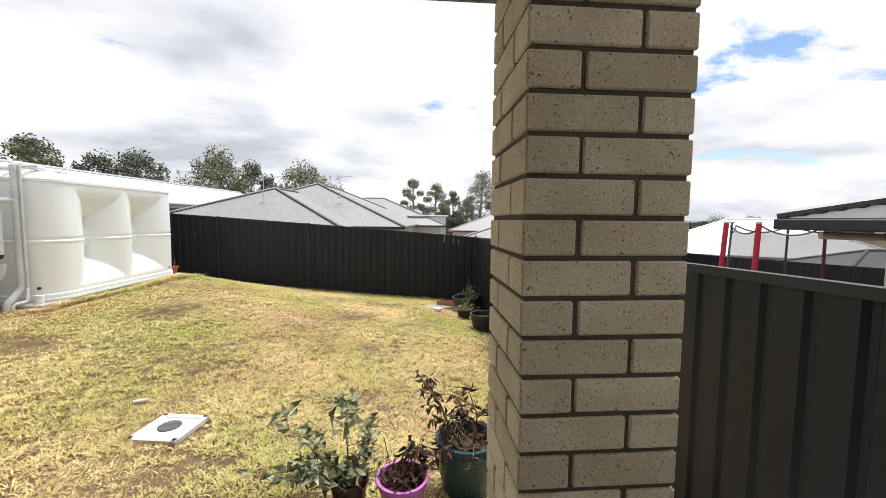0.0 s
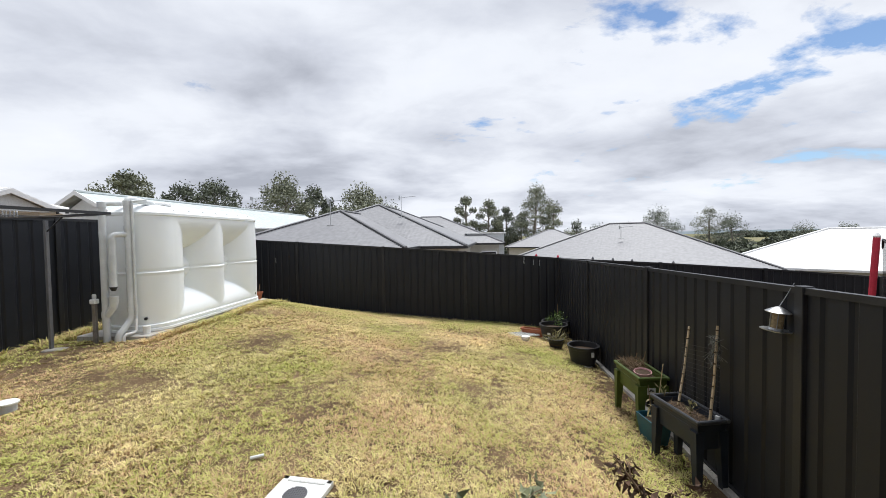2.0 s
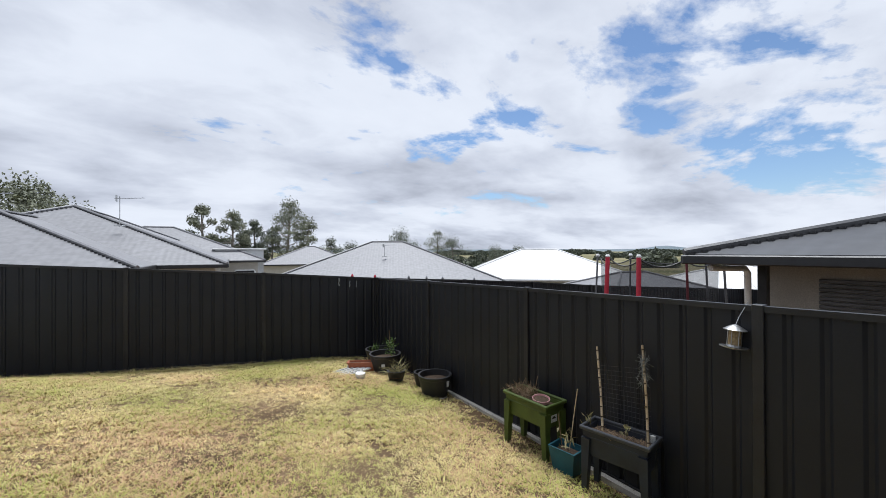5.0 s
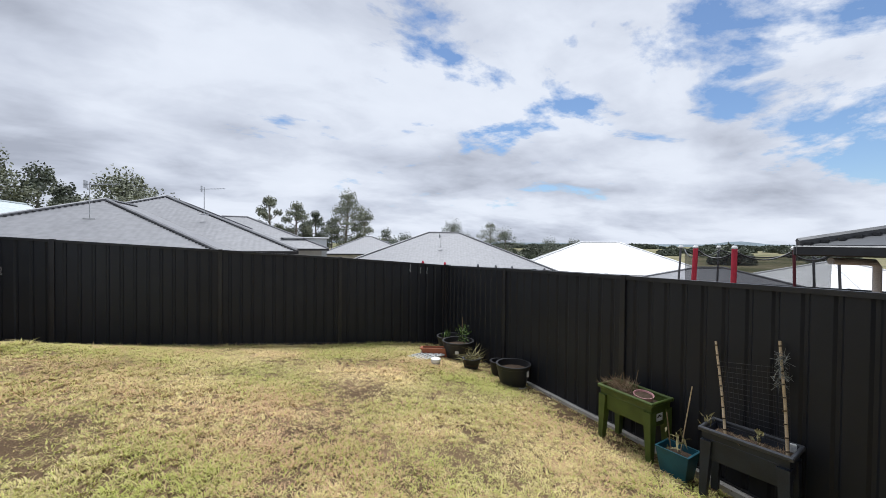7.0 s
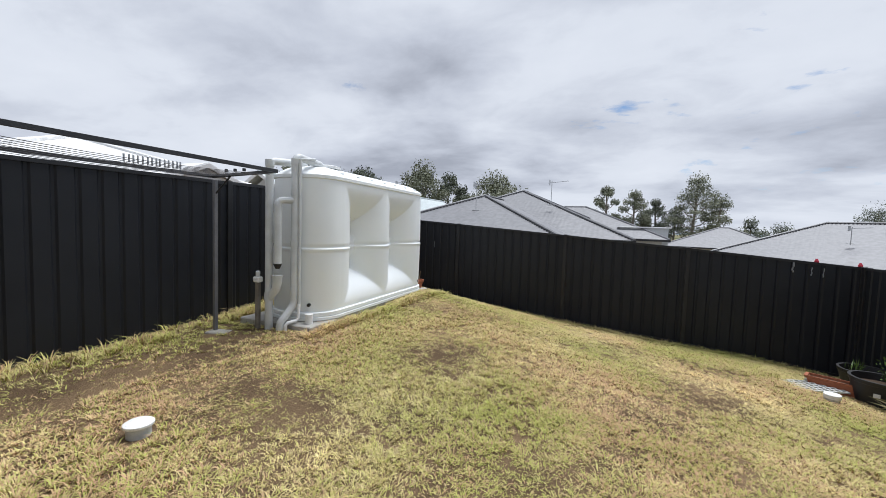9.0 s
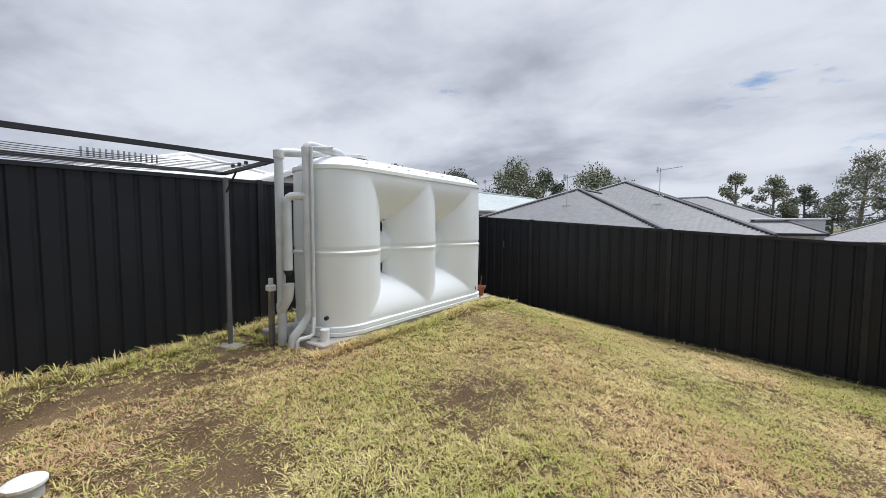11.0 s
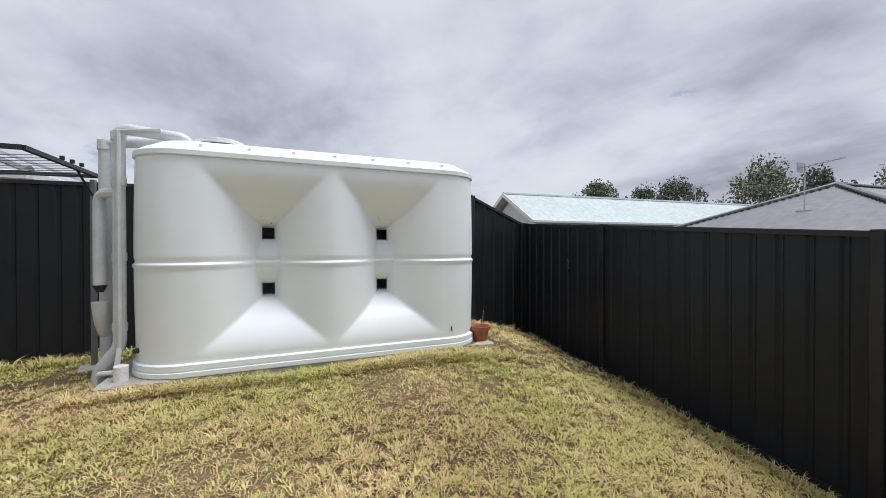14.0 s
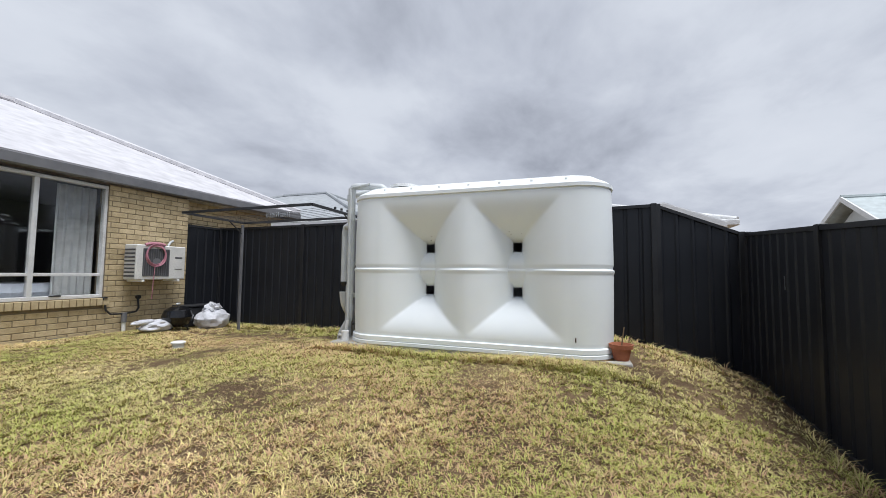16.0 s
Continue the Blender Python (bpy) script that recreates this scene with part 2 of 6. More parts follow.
bark = material("gum_bark", (0.30, 0.265, 0.225), (0.18, 0.155, 0.13), rough=0.95, scale=3, fine_scale=20, bump=0.4)
gum_leaf = material("gum_leaf", (0.19, 0.20, 0.135), (0.125, 0.137, 0.088), rough=0.65, scale=0.4, fine_scale=8, bump=0.0, island=0.4)
gum_leaf_dark = material("dark_leaf", (0.115, 0.13, 0.088), (0.075, 0.088, 0.06), rough=0.7, scale=0.4, fine_scale=8, bump=0.0, island=0.4)
render_wall = material("rendered_wall", (0.55, 0.525, 0.47), (0.48, 0.455, 0.40), rough=0.85, scale=1.5, fine_scale=50, bump=0.1)
white_wall = material("weatherboard_paint", (0.70, 0.72, 0.72), (0.62, 0.64, 0.64), rough=0.7, scale=1.5, fine_scale=50, bump=0.05)
window_dark = material("dark_window_glass", (0.02, 0.022, 0.026), rough=0.08, scale=1.0, fine_scale=5, bump=0.0)
glass_m = glass_material("clear_glass")
far_hill = material("hazy_hill", (0.17, 0.21, 0.235), (0.13, 0.165, 0.185), rough=1.0, scale=0.012, fine_scale=0.05, bump=0.0)


def roof_material(name, c1, c2, rough, axis):
    """Corrugated sheet: the colour of the paint, with ribs as relief along one local axis."""
    m = material(name, c1, c2, rough=rough, scale=0.35, fine_scale=4.0, bump=0.0)
    nt = m.node_tree
    co = nt.nodes.new("ShaderNodeTexCoord")
    w = nt.nodes.new("ShaderNodeTexWave")
    w.wave_type, w.bands_direction = "BANDS", axis
    w.inputs["Scale"].default_value = 1.25
    nt.links.new(co.outputs["Object"], w.inputs["Vector"])
    b = nt.nodes.new("ShaderNodeBump")
    b.inputs["Strength"].default_value, b.inputs["Distance"].default_value = 0.16, 0.02
    nt.links.new(w.outputs["Fac"], b.inputs["Height"])
    nt.links.new(b.outputs[0], nt.nodes["Principled BSDF"].inputs["Normal"])
    return m


ROOFS = {}
for rn, rc, rd, rr_ in (("mid_grey", (0.225, 0.225, 0.235), (0.205, 0.205, 0.215), 0.5), ("pale_grey", (0.40, 0.42, 0.43), (0.37, 0.385, 0.40), 0.5), ("white", (0.80, 0.80, 0.79), (0.74, 0.74, 0.73), 0.5),
                        ("charcoal", (0.075, 0.077, 0.082), (0.062, 0.064, 0.068), 0.45), ("pale_teal", (0.52, 0.57, 0.57), (0.47, 0.52, 0.52), 0.5), ("house_white", (0.63, 0.615, 0.63), (0.60, 0.585, 0.60), 0.55)):
    ROOFS[rn] = (roof_material("roof_%s_x" % rn, rc, rd, rr_, "X"), roof_material("roof_%s_y" % rn, rc, rd, rr_, "Y"))


def ground_material():
    """Dry lawn thatch in the yard, paddocks and roads of the plain far out."""
    # thatch colour, darkened further for the shade between the tufts
    m = material("dry_lawn", (0.20, 0.137, 0.078), (0.11, 0.073, 0.043), rough=1.0, scale=1.3, fine_scale=70, bump=0.8, bump_dist=0.02, spread=(0.38, 0.62), spec=0.1)
    nt = m.node_tree
    bsdf = nt.nodes["Principled BSDF"]
    old = bsdf.inputs["Base Color"].links[0].from_socket
    geo = nt.nodes.new("ShaderNodeNewGeometry")

    def noise_tex(sc, det, src=None):
        n = nt.nodes.new("ShaderNodeTexNoise")
        n.inputs["Scale"].default_value, n.inputs["Detail"].default_value = sc, det
        nt.links.new(src or geo.outputs["Position"], n.inputs["Vector"])
        return n.outputs["Fac"]

    def ramp(src, stops):
        n = nt.nodes.new("ShaderNodeValToRGB")
        e = n.color_ramp.elements
        while len(e) < len(stops):
            e.new(0.5)
        for el, (p, c) in zip(e, stops):
            el.position, el.color = p, (*c, 1)
        nt.links.new(src, n.inputs[0])
        return n.outputs[0]

    def mixc(f, a, b):
        n = nt.nodes.new("ShaderNodeMixRGB")
        for i, v in enumerate((f, a, b)):
            nt.links.new(v, n.inputs[i])
        return n.outputs[0]
    bare = ramp(noise_tex(0.9, 5.0), ((0.25, (1, 1, 1)), (0.33, (0, 0, 0))))
    earth = ramp(noise_tex(14.0, 5.0), ((0.3, (0.09, 0.05, 0.032)), (0.7, (0.215, 0.122, 0.074))))
    near = mixc(bare, old, earth)
    far = ramp(noise_tex(0.016, 4.0), ((0.32, (0.06, 0.075, 0.035)), (0.45, (0.13, 0.13, 0.06)), (0.56, (0.25, 0.22, 0.13)), (0.7, (0.16, 0.16, 0.085))))
    vm = nt.nodes.new("ShaderNodeVectorMath")
    vm.operation = "LENGTH"
    nt.links.new(geo.outputs["Position"], vm.inputs[0])
    dist = nt.nodes.new("ShaderNodeMapRange")
    dist.inputs[1].default_value, dist.inputs[2].default_value = 16.0, 60.0
    nt.links.new(vm.outputs["Value"], dist.inputs[0])
    nt.links.new(mixc(dist.outputs[0], near, far), bsdf.inputs["Base Color"])
    return m


lawn_m = ground_material()


def blade_material():
    m = material("grass_blade", (0.88, 0.74, 0.39), (0.62, 0.49, 0.23), rough=0.7, scale=9.0, fine_scale=40, bump=0.0, island=0.55, spec=0.2)
    nt = m.node_tree
    bsdf = nt.nodes["Principled BSDF"]
    old = bsdf.inputs["Base Color"].links[0].from_socket
    geo = nt.nodes.new("ShaderNodeNewGeometry")
    n1 = nt.nodes.new("ShaderNodeTexNoise")
    n1.inputs["Scale"].default_value, n1.inputs["Detail"].default_value = 0.75, 5.0
    nt.links.new(geo.outputs["Position"], n1.inputs["Vector"])
    add = nt.nodes.new("ShaderNodeMath")
    add.operation = "MULTIPLY_ADD"
    add.inputs[1].default_value, add.inputs[2].default_value = 0.42, -0.21
    nt.links.new(geo.outputs["Random Per Island"], add.inputs[0])
    tot = nt.nodes.new("ShaderNodeMath")
    nt.links.new(n1.outputs["Fac"], tot.inputs[0])
    nt.links.new(add.outputs[0], tot.inputs[1])
    rp = nt.nodes.new("ShaderNodeValToRGB")
    rp.color_ramp.elements[0].position, rp.color_ramp.elements[1].position = 0.42, 0.66
    nt.links.new(tot.outputs[0], rp.inputs[0])
    mx = nt.nodes.new("ShaderNodeMixRGB")
    mx.inputs[2].default_value = (0.45, 0.46, 0.12, 1)
    nt.links.new(rp.outputs[0], mx.inputs[0])
    nt.links.new(old, mx.inputs[1])
    # dead, reddish-tan zones and single dead blades
    n2 = nt.nodes.new("ShaderNodeTexNoise")
    n2.inputs["Scale"].default_value, n2.inputs["Detail"].default_value = 0.55, 6.0
    off = nt.nodes.new("ShaderNodeVectorMath")
    off.inputs[1].default_value = (7.3, 2.1, 0)
    nt.links.new(geo.outputs["Position"], off.inputs[0])
    nt.links.new(off.outputs[0], n2.inputs["Vector"])
    dead = nt.nodes.new("ShaderNodeMath")
    dead.operation = "SUBTRACT"
    nt.links.new(n2.outputs["Fac"], dead.inputs[0])
    nt.links.new(add.outputs[0], dead.inputs[1])
    rp2 = nt.nodes.new("ShaderNodeValToRGB")
    rp2.color_ramp.elements[0].position, rp2.color_ramp.elements[1].position = 0.50, 0.68
    nt.links.new(dead.outputs[0], rp2.inputs[0])
    mx2 = nt.nodes.new("ShaderNodeMixRGB")
    mx2.inputs[2].default_value = (0.56, 0.36, 0.21, 1)
    nt.links.new(rp2.outputs[0], mx2.inputs[0])
    nt.links.new(mx.outputs[0], mx2.inputs[1])
    nt.links.new(mx2.outputs[0], bsdf.inputs["Base Color"])
    return m


blade_m = blade_material()


# ---- mesh building ----
class Shape:
    """Collects vertices and faces of one mesh."""

    def __init__(self):
        self.v, self.f = [], []

    def add(self, verts, faces):
        n = len(self.v)
        self.v += [tuple(p) for p in verts]
        self.f += [tuple(i + n for i in f) for f in faces]
        return self

    def box(self, c, s, rz=0.0, ch=0.0):
        """A box of size s round c, its edges chamfered by ch, turned by rz degrees."""
        hx, hy, hz = s[0] / 2, s[1] / 2, s[2] / 2
        ch = min(ch, hx * 0.45, hy * 0.45, hz * 0.45)
        co, si = math.cos(radians(rz)), math.sin(radians(rz))

        def put(p):
            return (c[0] + p[0] * co - p[1] * si, c[1] + p[0] * si + p[1] * co, c[2] + p[2])
        if ch <= 0:
            vs = [(x, y, z) for z in (-hz, hz) for y in (-hy, hy) for x in (-hx, hx)]
            return self.add([put(p) for p in vs], [(0, 2, 3, 1), (4, 5, 7, 6), (0, 1, 5, 4), (2, 6, 7, 3), (0, 4, 6, 2), (1, 3, 7, 5)])
        vs, idx = [], {}
        for sx in (-1, 1):
            for sy in (-1, 1):
                for sz in (-1, 1):
                    for a in range(3):
                        p = [sx * (hx - ch), sy * (hy - ch), sz * (hz - ch)]
                        p[a] = (sx * hx, sy * hy, sz * hz)[a]
                        idx[sx, sy, sz, a] = len(vs)
                        vs.append(p)
        fs = []
        for s_ in (-1, 1):
            for a, order in ((0, ((-1, -1), (1, -1), (1, 1), (-1, 1))), (1, ((-1, -1), (-1, 1), (1, 1), (1, -1))), (2, ((-1, -1), (1, -1), (1, 1), (-1, 1)))):
                q = []
                for u, w in order:
                    k = [0, 0, 0]
                    k[a] = s_
                    k[(0, 1, 2)[(a + 1) % 3] if a != 1 else 0] = u
                    k[(0, 1, 2)[(a + 2) % 3] if a != 1 else 2] = w
                    q.append(idx[k[0], k[1], k[2], a])
                fs.append(q if s_ > 0 else q[::-1])
        for a, b in ((0, 1), (0, 2), (1, 2)):
            o = 3 - a - b
            for sa in (-1, 1):
                for sb in (-1, 1):
                    ends = []
                    for so in (-1, 1):
                        k = [0, 0, 0]
                        k[a], k[b], k[o] = sa, sb, so
                        ends.append((idx[k[0], k[1], k[2], a], idx[k[0], k[1], k[2], b]))
                    fs.append((ends[0][0], ends[1][0], ends[1][1], ends[0][1]))
        for sx in (-1, 1):
            for sy in (-1, 1):
                for sz in (-1, 1):
                    fs.append(tuple(idx[sx, sy, sz, a] for a in range(3)))
        return self.add([put(p) for p in vs], fs)

    def tube(self, pts, r, n=8, caps=True):
        """A round bar through pts; r: one radius or one for each point."""
        pts = [Vector(p) for p in pts]
        rs = [r] * len(pts) if isinstance(r, (int, float)) else list(r)
        vs, prev = [], None
        for i, p in enumerate(pts):
            d = (pts[min(i + 1, len(pts) - 1)] - pts[max(i - 1, 0)]).normalized()
            if prev is None:
                a = d.orthogonal().normalized()
            else:
                a = (prev - d * prev.dot(d)).normalized()
            prev, b = a, d.cross(a)
            for k in range(n):
                t = 2 * math.pi * k / n
                vs.append(p + (a * math.cos(t) + b * math.sin(t)) * rs[i])
        fs = [(i * n + k, i * n + (k + 1) % n, (i + 1) * n + (k + 1) % n, (i + 1) * n + k) for i in range(len(pts) - 1) for k in range(n)]
        if caps:
            fs += [tuple(range(n))[::-1], tuple((len(pts) - 1) * n + k for k in range(n))]
        return self.add(vs, fs)

    def lathe(self, profile, c=(0, 0, 0), n=24, sx=1.0, sy=1.0):
        """Turns (radius, height) pairs about the upright axis through c."""
        vs = [(c[0] + r * sx * math.cos(2 * math.pi * k / n), c[1] + r * sy * math.sin(2 * math.pi * k / n), c[2] + z) for r, z in profile for k in range(n)]
        fs = [(i * n + k, i * n + (k + 1) % n, (i + 1) * n + (k + 1) % n, (i + 1) * n + k) for i in range(len(profile) - 1) for k in range(n)]
        fs += [tuple(range(n))[::-1], tuple((len(profile) - 1) * n + k for k in range(n))]
        return self.add(vs, fs)

    def prism(self, poly, axis_from, axis_to):
        """Extrudes a polygon of 3D points from one offset to another."""
        n = len(poly)
        a = [tuple(Vector(p) + Vector(axis_from)) for p in poly]
        b = [tuple(Vector(p) + Vector(axis_to)) for p in poly]
        return self.add(a + b, [tuple(range(n))[::-1], tuple(range(n, 2 * n))] + [(i, (i + 1) % n, n + (i + 1) % n, n + i) for i in range(n)])

    def plate(self, pts, t):
        """A flat polygon with thickness t downwards along its normal."""
        p = [Vector(q) for q in pts]
        nrm = (p[1] - p[0]).cross(p[2] - p[0]).normalized()
        return self.prism(pts, (0, 0, 0), tuple(-nrm * t))

    def mesh(self, name, mat, smooth=False):
        me = bpy.data.meshes.new(name)
        me.from_pydata(self.v, [], self.f)
        me.materials.append(mat)
        bm = bmesh.new()
        bm.from_mesh(me)
        bmesh.ops.recalc_face_normals(bm, faces=bm.faces)
        bm.to_mesh(me)
        bm.free()
        if smooth:
            me.shade_smooth()
            me.set_sharp_from_angle(angle=radians(35))
        return me


def part(name, shape, mat, parent, label="", smooth=False, at=None):
    ob = new(name, shape.mesh(name, mat, smooth) if isinstance(shape, Shape) else shape)
    ob.parent = parent
    if at is not None:
        ob.matrix_basis = at
    if label:
        tagged(ob, label)
    return ob


def thing(name, m, label, category, group="", kind=""):
    ob = new(name)
    ob.empty_display_size = 0.1
    ob.matrix_basis = m
    return tagged(ob, label, category, group, kind)


def solid(name, shape, mat, label, category, m=None, group="", kind="", smooth=False):
    ob = new(name, shape.mesh(name, mat, smooth))
    if m is not None:
        ob.matrix_basis = m
    return tagged(ob, label, category, group, kind)


# ---- ground ----
LEVELS = [(2.4, 3.0, -0.44), (2.45, 0.0, -0.36), (2.3, 5.4, -0.5), (2.2, 7.8, -0.56), (2.05, 10.2, -0.64), (-0.3, 10.24, -0.47), (-2.6, 10.25, -0.32), (-5.0, 10.25, -0.15),
          (-6.6, 10.2, -0.02), (-6.45, 9.1, 0.30), (-0.88, 2.56, 0.05), (-4.18, 3.2, 0.17), (1.0, 8.17, -0.375), (-4.6, 5.25, 0.265), (-5.3, 5.1, 0.285), (-4.65, 7.0, 0.285), (-4.75, 8.85, 0.285), (-5.6, 8.95, 0.33), (-6.1, 5.2, 0.22), (-6.4, 3.5, 0.14),
          (-6.4, 1.0, 0.1), (-3.0, 1.35, 0.2), (-5.5, 1.2, 0.16), (-1.0, 1.75, 0.08), (1.0, 1.9, 0.0), (2.0, 4.5, -0.44), (-2.6, 6.3, 0.14), (0.0, 6.0, -0.2), (-1.2, 8.3, -0.2)]
P_ = np.array(LEVELS)


def tps(r2):
    return r2 * np.log(r2 + 1e-9)


n_ = len(P_)
K_ = tps(((P_[:, None, :2] - P_[None, :, :2]) ** 2).sum(-1)) + np.eye(n_) * 0.6
A_ = np.zeros((n_ + 3, n_ + 3))
A_[:n_, :n_], A_[:n_, n_], A_[:n_, n_ + 1:], A_[n_, :n_], A_[n_ + 1:, :n_] = K_, 1, P_[:, :2], 1, P_[:, :2].T
W_ = np.linalg.solve(A_, np.r_[P_[:, 2], 0, 0, 0])


def ground_z(x, y):
    """Height of the ground: the graded yard, and the falling land round it."""
    x, y = np.asarray(x, float), np.asarray(y, float)
    cx, cy = np.clip(x, -6.7, 2.5), np.clip(y, -1.0, 10.4)
    r2 = (cx[..., None] - P_[:, 0]) ** 2 + (cy[..., None] - P_[:, 1]) ** 2
    inner = tps(r2) @ W_[:n_] + W_[n_] + cx * W_[n_ + 1] + cy * W_[n_ + 2]
    s = 0.06 * (y - 10) + 0.05 * x
    outer = -0.42 - np.where(s > 0, 8 * np.tanh(s / 8), 2.2 * np.tanh(s / 2.2))
    far = np.clip(np.hypot(x - cx, y - cy) / 2.5, 0, 1)
    far = far * far * (3 - 2 * far)
    return inner * (1 - far) + outer * far


def gz(x, y):
    return float(ground_z(np.array([x]), np.array([y]))[0])


def spaced(lo, hi, step, reach):
    a = list(np.arange(lo, hi + 1e-6, step))
    d, e = step, hi
    while e < reach:
        d *= 1.35
        e += d
        a.append(e)
    d, e = step, lo
    while e > -reach:
        d *= 1.35
        e -= d
        a.insert(0, e)
    return np.array(a)


gx, gy = spaced(-7.0, 3.0, 0.16, 4000), spaced(-2.0, 11.0, 0.16, 4000)
GX, GY = np.meshgrid(gx, gy, indexing="xy")
GZ = ground_z(GX, GY)
bump_ = np.array([noise.noise(Vector((float(a) * 1.1, float(b) * 1.1, 0))) for a, b in zip(GX.ravel(), GY.ravel())]).reshape(GX.shape)
GZ = GZ + 0.018 * bump_ * (np.hypot(GX + 2, GY - 5) < 9)
me = bpy.data.meshes.new("ground")
nx, ny = len(gx), len(gy)
idx = np.arange(nx * ny).reshape(ny, nx)
me.from_pydata(np.stack([GX, GY, GZ], -1).reshape(-1, 3).tolist(), [], np.stack([idx[:-1, :-1], idx[:-1, 1:], idx[1:, 1:], idx[1:, :-1]], -1).reshape(-1, 4).tolist())
me.materials.append(lawn_m)
me.shade_smooth()
tagged(new("ground", me), "dry patchy backyard lawn falling to paddocks", "ground", kind="structure")

# low hills that close the plain, distance haze put into their colour
hs = Shape()
steps = 160
for i in range(steps + 1):
    a = radians(-70 + 200 * i / steps)
    h = 8 + 17 * noise.noise(Vector((i * 0.09, 3.3, 0))) + 8 * noise.noise(Vector((i * 0.3, 1.0, 0)))
    h = max(1.5, h) + (26 * math.exp(-((math.degrees(a) - 58.5) / 2.4) ** 2))
    x, y = 3200 * math.sin(a), 3200 * math.cos(a)
    hs.v += [(x, y, -12), (x * 1.06, y * 1.06, h)]
hs.f = [(2 * i, 2 * i + 2, 2 * i + 3, 2 * i + 1) for i in range(steps)]
solid("backdrop", hs, far_hill, "low blue-grey hills on the horizon", "hills", kind="structure", smooth=True)

# ---- fences ----
PITCH = 0.19


def slanted(shape, p, q, off, w, h, drop=0.0):
    """A bar from p to q with upright ends: off to the side, w wide, h high, its top drop under the line."""
    a, b = Vector(p), Vector(q)
    d = Vector((b.x - a.x, b.y - a.y, 0)).normalized()
    n = Vector((-d.y, d.x, 0))
    vs = []
    for e in (a, b):
        for k, z in ((off - w / 2, -drop), (off + w / 2, -drop), (off + w / 2, -drop - h), (off - w / 2, -drop - h)):
            vs.append(e + n * k + Vector((0, 0, z)))
    shape.add(vs, [(0, 1, 2, 3), (4, 7, 6, 5), (0, 4, 5, 1), (1, 5, 6, 2), (2, 6, 7, 3), (3, 7, 4, 0)])


def fence_run(points, label, side=1, height=1.8):
    """Steel sheet fence through (x, y, top) points; side: which way the flat pans face."""
    root = thing("fence", pose(points[0][0], points[0][1], points[0][2] - height), label, "fence")
    o = Vector((points[0][0], points[0][1], points[0][2] - height))
    for i, p in enumerate(points):
        p = Vector(p) - o
        ps = Shape()
        nxt = Vector(points[min(i + 1, len(points) - 1)]) - Vector(points[max(i - 1, 0)])
        ang = math.degrees(math.atan2(nxt.y, nxt.x))
        ps.box((p.x, p.y, p.z - height / 2 - 0.06), (0.07, 0.074, height + 0.14), ang, 0.004)
        part("post", ps, fence_rail, root)
        if i + 1 == len(points):
            break
        q = Vector(points[i + 1]) - o
        d = Vector((q.x - p.x, q.y - p.y, 0))
        L = d.length
        d.normalize()
        n = Vector((-d.y, d.x, 0)) * side
        s, prof = 0.0, []
        while s < L:
            for ds, dep in ((0.0, 0.008), (0.128, 0.008), (0.147, -0.008), (0.171, -0.008)):
                if s + ds <= L:
                    prof.append((s + ds, dep))
            s += PITCH
        prof.append((L, prof[-1][1]))
        vs, fs, m = [], [], len(prof)
        for back in (0.0, -0.0025):
            for t, dep in prof:
                top = p.z + (q.z - p.z) * t / L
                w = p + d * t + n * (dep + back)
                vs += [(w.x, w.y, top - 0.01), (w.x, w.y, top - height + 0.03)]
        for k in range(m - 1):
            fs += [(2 * k, 2 * k + 1, 2 * k + 3, 2 * k + 2), (2 * m + 2 * k, 2 * m + 2 * k + 2, 2 * m + 2 * k + 3, 2 * m + 2 * k + 1)]
        me_ = bpy.data.meshes.new("panel")
        me_.from_pydata(vs, [], fs)
        me_.materials.append(fence_steel)
        part("panel", me_, None, root)
        r1, r2 = Shape(), Shape()
        slanted(r1, p, q, 0.0, 0.05, 0.042)
        slanted(r2, p, q, 0.0, 0.05, 0.045, height - 0.045)
        part("top_rail", r1, fence_rail, root)
        part("bottom_rail", r2, fence_rail, root)
    return root


FB = "black steel sheet fence along the lawn, scuffed"
back_fence = fence_run([(-6.62, 10.22, 1.76), (-4.88, 10.25, 1.65), (-2.47, 10.25, 1.49), (-0.30, 10.24, 1.34), (2.05, 10.22, 1.16)], FB, -1)
right_fence = fence_run([(2.06, 10.15, 1.155), (2.19, 7.83, 1.235), (2.35, 5.43, 1.305), (2.40, 3.04, 1.37), (2.45, 0.66, 1.44), (2.5, -1.7, 1.5), (2.55, -4.1, 1.56), (2.6, -6.5, 1.62)],
                        "black steel sheet fence beside the planter boxes", -1)
left_fence = fence_run([(-6.46, 9.17, 2.16), (-6.46, 7.98, 2.14), (-6.46, 5.6, 2.12), (-6.46, 3.22, 2.11), (-6.46, 0.99, 2.11)],
                       "black steel sheet fence behind the water tank", 1, 2.0)
corner_fence = fence_run([(-6.62, 10.16, 1.765), (-6.47, 9.21, 2.15)], "short raked black fence panel in the corner", -1, 1.85)
return_fence = fence_run([(-6.44, 0.965, 2.11), (-5.60, 1.024, 2.11)], "narrow black steel fence panel closing the gap to the house", 1)
next_fence = fence_run([(2.12, 10.24, 1.15), (4.45, 10.27, 1.02), (6.8, 10.3, 0.86), (9.2, 10.3, 0.66), (11.6, 10.3, 0.5), (14.0, 10.3, 0.35), (16.4, 10.3, 0.2), (18.8, 10.3, 0.05)], "black steel sheet fence of the next yard", 1)

